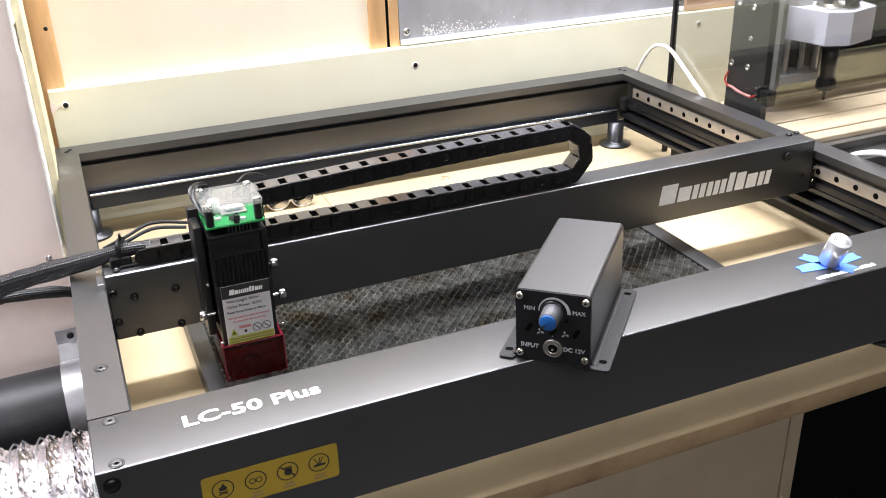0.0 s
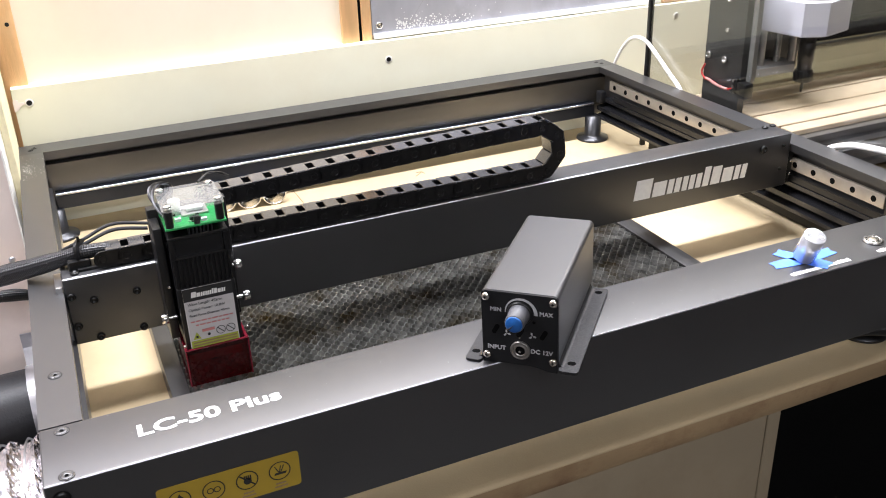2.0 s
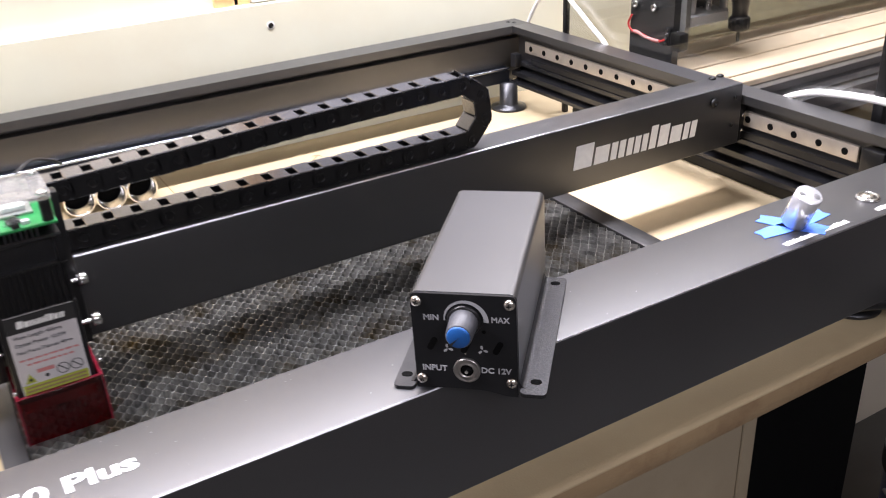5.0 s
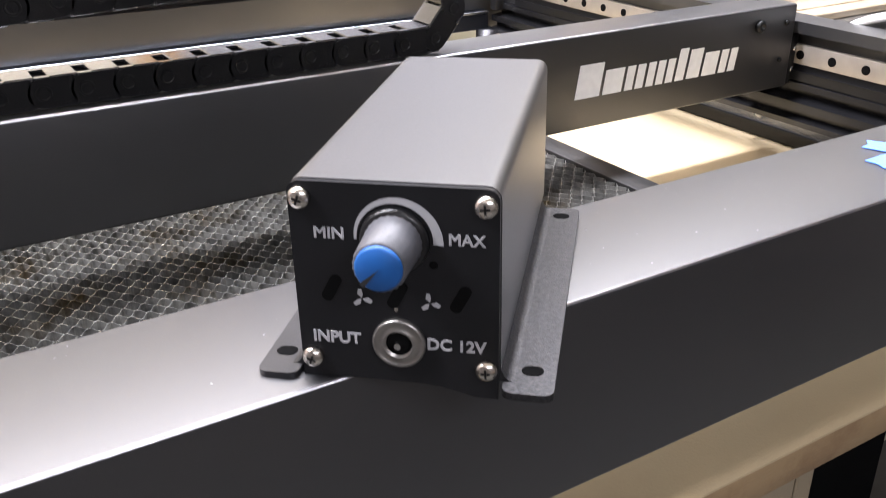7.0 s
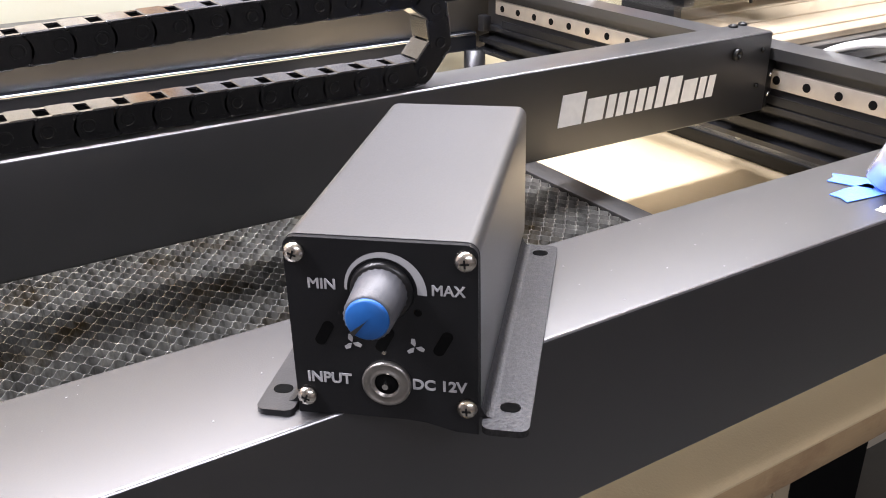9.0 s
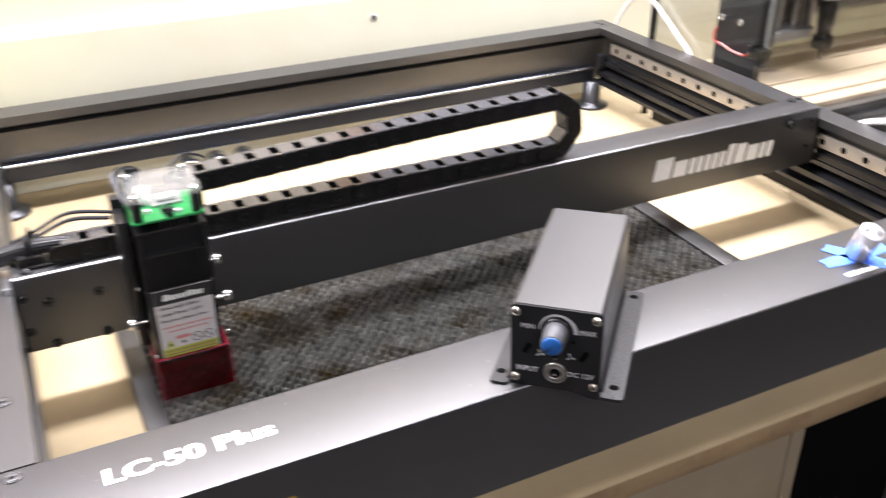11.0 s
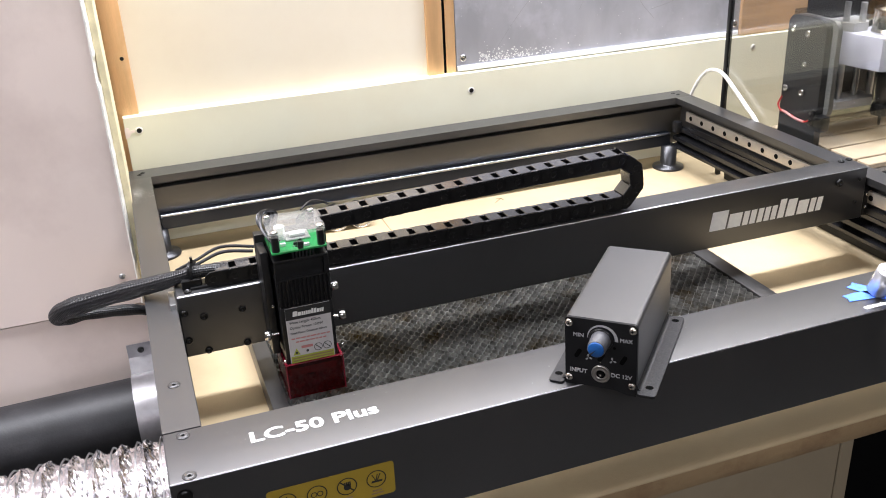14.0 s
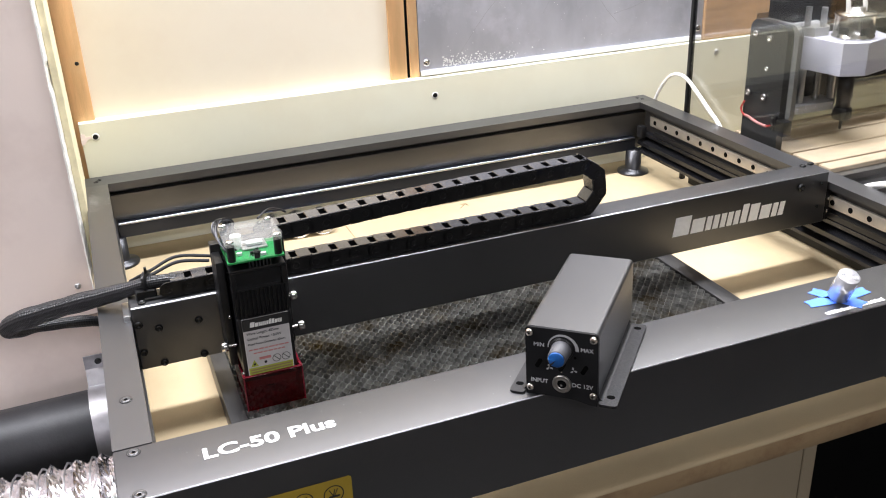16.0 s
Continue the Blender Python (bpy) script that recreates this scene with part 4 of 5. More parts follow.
flat([(-0.0168, 0.0582), (0.0172, 0.0582), (0.0172, 0.0640), (-0.0168, 0.0640)], LABEL_LIME, tag, 0.0003, "label_footer", LM)
for zz in (0.0622, 0.0600):
    flat([(-0.0155, zz - 0.0005), (0.0160, zz - 0.0005), (0.0160, zz + 0.0005), (-0.0155, zz + 0.0005)], BENCH_EDGE, tag, 0.0005, "print_mark", LM)
# red shield: four walls, open below
bm = empty_bm()
for x0, x1, y0, y1 in ((-0.0225, 0.0240, -0.0030, -0.0008), (-0.0225, 0.0240, 0.0420, 0.0442), (-0.0225, -0.0203, -0.0008, 0.0420), (0.0218, 0.0240, -0.0008, 0.0420)):
    block(bm, x0, x1, y0, y1, 0.0272, 0.0570, 0.0005, 1)
shield = lp("red_shield", bm, RED_ACRYLIC, "translucent red acrylic shield")
bm = empty_bm()
for x0, x1, y0, y1 in ((-0.0225, 0.0240, -0.0030, -0.0008), (-0.0225, -0.0203, -0.0007, 0.0420), (0.0218, 0.0240, -0.0007, 0.0420)):
    block(bm, x0, x1, y0, y1, 0.0571, 0.0580, 0.0003, 1)
lp("shield_rim", bm, RED_EDGE, "bright red polished rim", 35, shield)
for xx in (-0.0225, 0.0229):
    bm = empty_bm()
    block(bm, xx, xx + 0.0011, -0.0034, -0.0030, 0.0272, 0.0570, 0.0002, 1)
    lp("shield_edge", bm, RED_EDGE, "", 35, shield)
# added plate; imitates the pale reflection on the shield's front wall
bm = empty_bm()
block(bm, -0.0185, 0.0190, 0.003, 0.038, 0.0435, 0.0518, 0.0008, 1)
lp("reflection_plate", bm, ALU, "added metal plate standing in for a reflection on the red shield")
bm = empty_bm()
rod(bm, (0, 0.021, 0.0535), (0, 0.021, 0.040), 0.0105, 20)
rod(bm, (0, 0.021, 0.040), (0, 0.021, 0.034), 0.007, 20, 0.004)
lp("lens_barrel", bm, BLACK_PLATE)
# mounting slide behind, and thumb screws
bm = empty_bm()
block(bm, -0.0285, 0.0275, 0.0345, 0.0435, 0.0590, 0.1560, 0.0008, 2)
block(bm, -0.0285, -0.0225, 0.012, 0.0345, 0.062, 0.1500, 0.0008, 2)
lp("mounting_slide", bm, BLACK_PLATE)
for x0, x1, z, y in ((0.0215, 0.0315, 0.1035, 0.029), (0.0225, 0.0318, 0.0850, 0.012), (-0.0335, -0.0240, 0.0800, 0.012)):
    bm = empty_bm()
    seg = 24
    s = 1 if x0 > 0 else -1
    a = x0 + 0.004 if s > 0 else x1 - 0.004
    b2 = x1 if s > 0 else x0
    rows = []
    for xx, rr in ((a, 0.0030), (a + s * 0.0005, 0.0036), (b2 - s * 0.0005, 0.0036), (b2, 0.0030)):
        rows.append([bm.verts.new((xx, y + (rr + (0.00025 if k % 2 else 0)) * math.cos(2 * math.pi * k / seg), z + (rr + (0.00025 if k % 2 else 0)) * math.sin(2 * math.pi * k / seg))) for k in range(seg)])
    for p, q in zip(rows, rows[1:]):
        for k in range(seg):
            bm.faces.new((p[k], p[(k + 1) % seg], q[(k + 1) % seg], q[k]))
    bm.faces.new(rows[0])
    bm.faces.new(rows[-1])
    bmesh.ops.recalc_face_normals(bm, faces=bm.faces[:])
    rod(bm, (a, y, z), (a - s * 0.006, y, z), 0.0013, 10)
    lp("thumb_screw", bm, STEEL, "knurled bright thumb screw", 50)
for x, z in ((-0.0240, 0.1045), (-0.0215, 0.061), (0.0245, 0.066)):
    bm = empty_bm()
    lathe(bm, [(0.0014, 0), (0.0013, 0.001), (0.0006, 0.0014)], Matrix.Translation((x, -0.0005 if z < 0.1 else 0.0118, z)) @ FACE_FRONT, 10)
    lp("small_screw", bm, STEEL)
# loose wires from the board to the chain
rng = random.Random(14)
for k in range(8):
    bm = empty_bm()
    j = 0.0011 * k
    tube(bm, [(-0.017 + 0.5 * j, 0.006 + 2.2 * j, 0.1560), (-0.0225 - 0.3 * j, 0.010 + 2.0 * j, 0.1640 + 0.4 * j), (-0.0235 + rng.uniform(-0.001, 0.001), 0.020 + 1.6 * j, 0.1705 + 0.5 * j), (-0.0200 + 0.8 * j, 0.034 + j, 0.1725 + rng.uniform(-0.0015, 0.0015)), (-0.0150 + j, 0.046, 0.1690 - 0.4 * j), (-0.0180 + j, 0.050, 0.150), (-0.0200 + j, 0.048, 0.128)], 0.00075, 6, 8)
    lp("wire", bm, BLACK_PLASTIC if k % 3 else WIRE_GREY)
bm = empty_bm()
tube(bm, [(0.010, 0.036, 0.1702), (0.020, 0.048, 0.1712), (0.030, 0.056, 0.1668), (0.036, 0.060, 0.162)], 0.0009, 6, 8)
lp("wire", bm, BLACK_PLASTIC)
for x, y in ((-0.0165, 0.0060), (-0.0145, 0.0075), (-0.0180, 0.0090)):
    bm = empty_bm()
    block(bm, x - 0.0009, x + 0.0009, y - 0.0009, y + 0.0009, 0.1535, 0.1590, 0.0003, 1)
    lp("terminal_end", bm, LABEL_YELLOW, "yellow wire end", 35, pcb)

# ---- honeycomb bed ----
tray = thing("honeycomb_bed", "aluminium honeycomb cutting bed with scorched brown stains", "honeycomb bed")
TX0, TX1, TY0, TY1, TZ = 0.0800, 0.5525, 0.064, 0.440, 0.0265
for x0, x1, y0, y1 in ((TX0, TX0 + 0.0135, TY0, TY1), (TX1 - 0.0175, TX1, TY0, TY1), (TX0 + 0.0136, TX1 - 0.0176, TY0, TY0 + 0.0135), (TX0 + 0.0136, TX1 - 0.0176, TY1 - 0.0135, TY1)):
    bm = empty_bm()
    block(bm, x0, x1, y0, y1, ZB, TZ + 0.001, 0.0008, 2)
    part("tray_bar", bm, TRAY_BAR, tray)
bm = empty_bm()
block(bm, TX0 + 0.0136, TX1 - 0.0176, TY0 + 0.0136, TY1 - 0.0136, ZB + 0.0002, ZB + 0.0016)
part("tray_floor", bm, HONEY_FLOOR, tray, "scorched dark tray floor")
# wavy ribbons that touch each other form the cells
wave, step, thick = 0.0086, 0.0047, 0.00014
verts, faces = [], []
ix0, ix1, iy0, iy1 = TX0 + 0.0140, TX1 - 0.018, TY0 + 0.014, TY1 - 0.014
rows_n, per = int((iy1 - iy0) / step), 8
cols = int((ix1 - ix0) / wave * per)
for k in range(rows_n + 1):
    i0 = len(verts)
    for c in range(cols + 1):
        x = ix0 + c * wave / per
        s_ = math.sin(2 * math.pi * (c / per) + (math.pi if k % 2 else 0))
        s_ = math.copysign(abs(s_) ** 0.75, s_)
        y = iy0 + k * step + 0.5 * step * s_ + 0.0009 * noise.noise((x * 40, k * 0.37, 0)) + 0.0005 * noise.noise((x * 160, k * 0.9, 3))
        xx = x + 0.0009 * noise.noise((x * 35, k * 0.31, 7))
        for dy, z in ((-thick, ZB + 0.002), (-thick, TZ), (thick, TZ), (thick, ZB + 0.002)):
            verts.append((xx, min(y + dy, iy1), z))
    for c in range(cols):
        a, b = i0 + 4 * c, i0 + 4 * c + 4
        faces.extend(((a, b, b + 1, a + 1), (a + 1, b + 1, b + 2, a + 2), (a + 2, b + 2, b + 3, a + 3)))
me = bpy.data.meshes.new("honeycomb_core")
me.from_pydata(verts, [], faces)
me.materials.append(HONEY)
core = new("honeycomb_core", me)
core.parent = tray
tagged(core, "thin scorched aluminium honeycomb cells", kind="stuff")

# ---- cable chain ----
chain = thing("cable_chain", "black plastic cable drag chain folded over the gantry", "cable chain")
CP = 0.0168
CY0, CY1 = 0.2245, 0.2420
LINK_H = 0.0063
SIDEWAYS = Matrix(((1, 0, 0, 0), (0, 0, 1, 0), (0, 1, 0, 0), (0, 0, 0, 1)))


def chain_body():
    """One link: outer cheeks round at the pivot, inner tongues towards the next, boss and moulded marks."""
    b = empty_bm()
    c = CP / 2
    cheek = [(-c + LINK_H * math.cos(radians(t)), LINK_H * math.sin(radians(t))) for t in range(90, 271, 15)]
    cheek += [(0.0036, -LINK_H), (0.0044, -LINK_H + 0.0008), (0.0030, 0.0), (0.0044, LINK_H - 0.0008), (0.0036, LINK_H)]
    tongue = [(c + 0.0059 * math.cos(radians(t)), 0.0059 * math.sin(radians(t))) for t in range(-90, 91, 18)] + [(0.0015, 0.0059), (0.0015, -0.0059)]
    for side in (-1, 1):
        y0, y1 = sorted((side * 0.0088, side * 0.0071))
        plate(b, cheek, y0, y1, SIDEWAYS)
        y0, y1 = sorted((side * 0.0071, side * 0.0056))
        plate(b, tongue, y0, y1, SIDEWAYS)
    face = Matrix.Translation((-c, -0.0088, 0)) @ FACE_FRONT
    lathe(b, [(0.0033, 0), (0.0032, 0.0004), (0.0026, 0.0004), (0.0022, 0.0001)], face, 16)
    for k in range(4):
        block(b, -0.0045 + 0.0017 * k, -0.0034 + 0.0017 * k, -0.0090, -0.0088, -0.0053, -0.0045)
    block(b, -0.0052, 0.0052, -0.0070, 0.0070, -LINK_H, -LINK_H + 0.0011)
    return mesh_of("link", b, BLACK_PLASTIC, 35)


def chain_cap():
    b = empty_bm()
    block(b, -0.0056, 0.0058, -0.0086, 0.0086, LINK_H - 0.0010, LINK_H + 0.0007, 0.0005, 1)
    block(b, 0.0058, 0.0112, 0.0056, 0.0084, LINK_H - 0.0010, LINK_H + 0.0003)
    block(b, 0.0058, 0.0112, -0.0084, -0.0056, LINK_H - 0.0010, LINK_H + 0.0003)
    return mesh_of("link_cap", b, CHAIN_CAP, 35)


body_me, cap_me = chain_body(), chain_cap()
ZL, R, XE = 0.1186, 0.02025, 0.4145
ZU = ZL + 2 * R
length_low, length_arc = XE - 0.048, math.pi * R


def chain_at(s):
    """Place and tilt of the chain's middle line after s metres."""
    if s < length_low:
        return 0.048 + s, ZL, 0.0
    if s < length_low + length_arc:
        t = (s - length_low) / R
        return XE + R * math.sin(t), ZL + R - R * math.cos(t), t
    u = s - length_low - length_arc
    return XE - u, ZU - 0.034 * u + 0.0010 * math.sin(u * 14), math.pi + 0.034


s = 0.0146
while True:
    x, z, t = chain_at(s)
    if s > length_low + length_arc and x < 0.138:
        break
    link = new("link", body_me)
    link.parent = chain
    link.matrix_basis = Matrix.Translation((x, (CY0 + CY1) / 2, z)) @ Matrix.Rotation(-t, 4, "Y")
    for up in (1, -1) if t > 0 else (1,):
        cap = new("link_cap", cap_me)
        cap.parent = link
        cap.matrix_basis = Matrix.Diagonal((1, 1, up, 1))
    s += CP
bm = empty_bm()
block(bm, 0.030, 0.046, 0.2285, 0.2400, GT, GT + 0.0085, 0.001, 1)
block(bm, 0.036, 0.058, 0.2265, 0.2405, GT, GT + 0.0025, 0.0005, 1)
part("end_bracket", bm, BLACK_PLASTIC, chain)

# sleeved cables looping off the gantry's end
cable = thing("sleeved_cable", "black braided cable sleeve looping over the frame's side", "cable")
bm = empty_bm()
tube(bm, [(0.062, 0.2340, 0.1225), (0.042, 0.2360, 0.1225), (0.015, 0.2480, 0.1140), (-0.018, 0.2680, 0.1020), (-0.042, 0.2830, 0.0925), (-0.063, 0.2950, 0.0835), (-0.0720, 0.3040, 0.0750), (-0.064, 0.3110, 0.0680), (-0.042, 0.3210, 0.0625), (-0.012, 0.3340, 0.0530), (0.010, 0.342, 0.040)], 0.0078, 22, 16, lambda u: 0.55 + 0.48 * math.sin(min(1, u * 2.2) * math.pi / 2) - 0.42 * min(1, max(0, u - 0.60) / 0.15) + 0.04 * math.sin(u * 31) + 0.03 * math.sin(u * 73))
part("braided_sleeve", bm, BRAID, cable)
bm = empty_bm()
tube(bm, [(0.090, 0.243, 0.129), (0.066, 0.247, 0.131), (0.045, 0.241, 0.127), (0.028, 0.2440, 0.1215)], 0.0014, 8, 10)
part("loose_wire", bm, RUBBER, cable)
bm = empty_bm()
tube(bm, [(0.094, 0.246, 0.131), (0.066, 0.251, 0.134), (0.045, 0.244, 0.1295), (0.028, 0.246, 0.1225)], 0.0013, 8, 10)
part("loose_wire", bm, RUBBER, cable)
for x, y, z in ((0.0405, 0.2362, 0.1240),):
    bm = empty_bm()
    lathe(bm, [(0.0085, -0.0012), (0.0088, 0.0012)], Matrix.Translation((x, y, z)) @ pose(0, 0, 0, 0, 82, -25), 18)
    block(bm, x - 0.001, x + 0.001, y - 0.003, y, z + 0.008, z + 0.0125)
    part("cable_tie", bm, BLACK_PLASTIC, cable)

# ---- speed controller box ----
box = thing("speed_controller", "black aluminium speed controller box with blue knob resting on the frame", "controller box", Matrix.Translation((0.2711, -0.0093, H + 0.0002)) @ pose(0, 0, 0, 0, 0, -42.7) @ pose(0, 0, 0, 0, -1.1, 0))


def bp(name, b, mat, label="", smooth=35, parent=None):
    return part(name, b, mat, parent or box, label, smooth)


bm = empty_bm()
outline = rounded(-0.0235, 0.0235, 0.0018, 0.0496, 0.0032, 5)
m = Matrix(((1, 0, 0, 0), (0, 0, 1, 0), (0, 1, 0, 0), (0, 0, 0, 1)))
plate(bm, outline, 0.0016, 0.113, m)
case = bp("case", bm, ANODISED)
bm = empty_bm()
bottom = [(-0.0231, 0.0003), (-0.0160, 0.0003), (-0.0140, 0.0006), (-0.0100, 0.0007), (0.0060, 0.0005), (0.0100, 0.0001), (0.0135, -0.0008), (0.0175, -0.0019), (0.0231, -0.0021)]
upper = [p for p in rounded(-0.0233, 0.0233, 0.0010, 0.0494, 0.0028, 5) if p[1] > 0.025]
plate(bm, upper + bottom, 0.0, 0.0015, m)
face = bp("front_panel", bm, PANEL_BLACK, "flat black front panel with grey print")
for sx in (-1, 1):
    bm = empty_bm()
    xb, y0 = (0.0358, -0.0032) if sx > 0 else (-0.0340, -0.0030)
    fold = [(0.0228, 0.0062), (0.0237, 0.0048), (0.0243, 0.0033), (0.0252, 0.0024), (0.0266, 0.0021)]
    plate(bm, rounded(min(0.0240 * sx, xb), max(0.0240 * sx, xb), y0, 0.1062, 0.0024), 0.0002, 0.0021)
    fl = bp("mounting_flange", bm, BOX_FLANGE if sx > 0 else FLANGE, "worn grey mounting flange with slots")
    bm = empty_bm()
    extrude_profile(bm, [(sx * px, pz) for px, pz in fold] + [(sx * 0.0228, 0.0021)], "y", y0 + 0.0046, 0.1055)
    bp("folded_edge", bm, BOX_FLANGE if sx > 0 else FLANGE, "", 60, fl)
    for yy in (0.0066, 0.0995):
        bm = empty_bm()
        plate(bm, [((0.0303 if sx > 0 else -0.0296) + px, yy + py) for px, py in rounded(-0.0026, 0.0026, -0.0020, 0.0020, 0.0019)], 0.00212, 0.00225)
        bp("slot", bm, HOLE, "", None, fl)
for sx in (-1, 1):
    for zz in (0.0456, 0.0057):
        bm = empty_bm()
        mm = Matrix.Translation((sx * 0.0204, 0, zz)) @ FACE_FRONT
        lathe(bm, [(0.0026, 0), (0.0026, 0.0008), (0.0022, 0.0016), (0.0011, 0.0021)], mm, 20)
        sc = bp("screw", bm, NICKEL)
        bm = empty_bm()
        mm2 = mm @ Matrix.Rotation(0.4 + sx + zz * 40, 4, "Z")
        for rot in (0, 90):
            plate(bm, [(-0.0011, -0.00025), (0.0011, -0.00025), (0.0011, 0.00025), (-0.0011, 0.00025)], 0.0018, 0.00222, mm2 @ Matrix.Rotation(radians(rot), 4, "Z"))
        bp("screw_recess", bm, SCREW_BLACK, "", None, sc)
BF = FACE_FRONT
KX, KZ = 0.0004, 0.0367
bm = empty_bm()
ang = [radians(182 - 186 * k / 32) for k in range(33)]
ro, ri = 0.0108, 0.0085
o = [bm.verts.new(BF @ Vector((KX + (ro - 0.0017 * (1 - k / 32)) * math.cos(t), KZ + (ro - 0.0017 * (1 - k / 32)) * math.sin(t), 0.0002))) for k, t in enumerate(ang)]
i = [bm.verts.new(BF @ Vector((KX + ri * math.cos(t), KZ + ri * math.sin(t), 0.0002))) for t in ang]
for k in range(32):
    bm.faces.new((o[k], o[k + 1], i[k + 1], i[k]))
bp("dial_arc", bm, GREY_INK, "", None, face)
for txt, x, z, w, h in (("MIN", -0.0177, 0.0362, 0.0066, 0.0027), ("MAX", 0.0124, 0.0362, 0.0078, 0.0027), ("INPUT", -0.0199, 0.0098, 0.0113, 0.0030), ("DC 12V", 0.0069, 0.0098, 0.0135, 0.0030)):
    for shift in (-0.00009, 0.00009) if "M" in txt else (0.0,):
        lettering(txt, 0.0034, GREY_INK, face, Matrix.Translation((x + shift, -0.0001 - shift / 4, z)) @ FACE_FRONT, 0.0 if shift else 0.00009, fill=(w, h))
KM = Matrix.Translation((KX, 0, KZ)) @ FACE_FRONT
bm = empty_bm()
lathe(bm, [(0.0078, 0), (0.0076, 0.0012), (0.0070, 0.0018)], KM, 28)
knob = bp("knob_collar", bm, BLACK_PLASTIC)
bm = empty_bm()
seg, rows = 48, []
for r, z in ((0.0064, 0.0012), (0.0061, 0.0030), (0.0056, 0.0135), (0.0052, 0.0139)):
    rows.append([bm.verts.new(KM @ Vector(((r + (0.00022 if k % 2 and z < 0.0137 else 0)) * math.cos(2 * math.pi * k / seg), (r + (0.00022 if k % 2 and z < 0.0137 else 0)) * math.sin(2 * math.pi * k / seg), z))) for k in range(seg)])
for p, q in zip(rows, rows[1:]):
    for k in range(seg):
        bm.faces.new((p[k], p[(k + 1) % seg], q[(k + 1) % seg], q[k]))
bm.faces.new(rows[-1])
bp("knob", bm, KNOB_GREY, "ribbed grey plastic knob", 60)
bm = empty_bm()
lathe(bm, [(0.0051, 0.0137), (0.0051, 0.0145), (0.0046, 0.0150)], KM, 32)
cap = bp("knob_cap", bm, BLUE_CAP, "blue plastic knob cap")
bm = empty_bm()
plate(bm, [(0.0004, 0.0004), (-0.0004, -0.0004), (-0.0040, -0.0032), (-0.0034, -0.0040), (-0.0030, -0.0040)], 0.01502, 0.0152, KM)
bp("pointer_mark", bm, BLACK_INK, "", None, cap)
JM = Matrix.Translation((0.0004, 0, 0.0112)) @ FACE_FRONT
bm = empty_bm()
lathe(bm, [(0.0062, 0), (0.0062, 0.0010), (0.0059, 0.0014), (0.0055, 0.0015), (0.0053, 0.0012), (0.0040, 0.0012), (0.0037, 0.0016), (0.0033, 0.0016), (0.0030, 0.0006)], JM, 40)
jack = bp("power_jack", bm, JACK_METAL, "grey nickel power jack ring")
bm = empty_bm()
lathe(bm, [(0.0030, 0.0006), (0.0029, 0.0009), (0.0020, 0.0009)], JM, 24)
bp("jack_hole", bm, HOLE, "", 35, jack)
bm = empty_bm()
rod(bm, JM @ Vector((0, 0, 0.0008)), JM @ Vector((0, 0, 0.0024)), 0.0008, 12)
bp("jack_pin", bm, STEEL, "", 35, jack)
for cx in (-0.0078, 0.0078):
    for k in range(3):
        t = radians(95 + 120 * k)
        b = empty_bm()
        c, s_ = math.cos(t), math.sin(t)
        pts = [(0.0002, 0.0), (0.0012, 0.0009), (0.0024, 0.0006), (0.0023, -0.0002), (0.0010, -0.0003)]
        plate(b, [(cx + c * px - s_ * py, 0.0218 + s_ * px + c * py) for px, py in pts], 0, 0.0002, FACE_FRONT)
        bp("fan_mark", b, GREY_INK, "", None, face)
for cx, cz in ((-0.0147, 0.0240), (0.0147, 0.0232), (0.0004, 0.0232)):
    b = empty_bm()
    t = radians(62)
    pts = rounded(-0.0036, 0.0036, -0.0014, 0.0014, 0.00135)
    plate(b, [(cx + math.cos(t) * px - math.sin(t) * py, cz + math.sin(t) * px + math.cos(t) * py) for px, py in pts], -0.0001, 0.00015, FACE_FRONT)
    bp("vent_slot", b, HOLE, "", None, face)
for cx, cz, r, mat in ((0.0088, 0.0312, 0.0010, HOLE), (0.0000, 0.0196, 0.0006, NICKEL)):
    b = empty_bm()
    lathe(b, [(r, 0), (r * 0.8, 0.0003)], Matrix.Translation((cx, 0, cz)) @ FACE_FRONT, 12)
    bp("indicator", b, mat, "", None, face)

# ---- silver knob with blue tape ----
sk = thing("dial_knob", "bright silver cylinder stuck down with blue tape", "knob", Matrix.Translation((0.5222, 0.0212, H + 0.0034)) @ pose(0, 0, 0, 23.5, -3, 0))
bm = empty_bm()
lathe(bm, [(0.0080, 0.0002), (0.0080, 0.0218), (0.0075, 0.0225), (0.0056, 0.0221), (0.0052, 0.0224)], None, 36)
part("cylinder", bm, SATIN, sk)
bm = empty_bm()
for x, y, r in ((-0.004, 0.003, 0.0024), (0.0035, -0.0035, 0.0026)):
    rod(bm, (x * 0.85, y * 0.85, 0.0222), (x * 0.85, y * 0.85, 0.0226), r * 0.85, 16)
part("drilled_end", bm, ALU, sk)
tape = thing("masking_tape", "torn strips of blue masking tape on the front beam", "tape", Matrix.Translation((0.5240, 0.0215, H)))
rng = random.Random(21)
for ang, ln, w in ((176, 0.028, 0.0112), (118, 0.0215, 0.0122), (4, 0.0285, 0.0112), (-62, 0.0185, 0.0140)):
    b = empty_bm()
    c, s_ = math.cos(radians(ang)), math.sin(radians(ang))
    pts = [(0.004, -w / 2), (ln * 0.6, -w / 2 + rng.uniform(-0.0006, 0.0006)), (ln, -w / 2 + 0.001), (ln - 0.0012, 0), (ln + 0.0006, w / 2 - 0.001), (ln * 0.5, w / 2), (0.004, w / 2)]
    plate(b, [(c * px - s_ * py, s_ * px + c * py) for px, py in pts], 0.0002 + 0.0001 * (ang > 0), 0.0005 + 0.0001 * (ang > 0))
    part("tape_strip", b, BLUE_TAPE, tape, "", None)

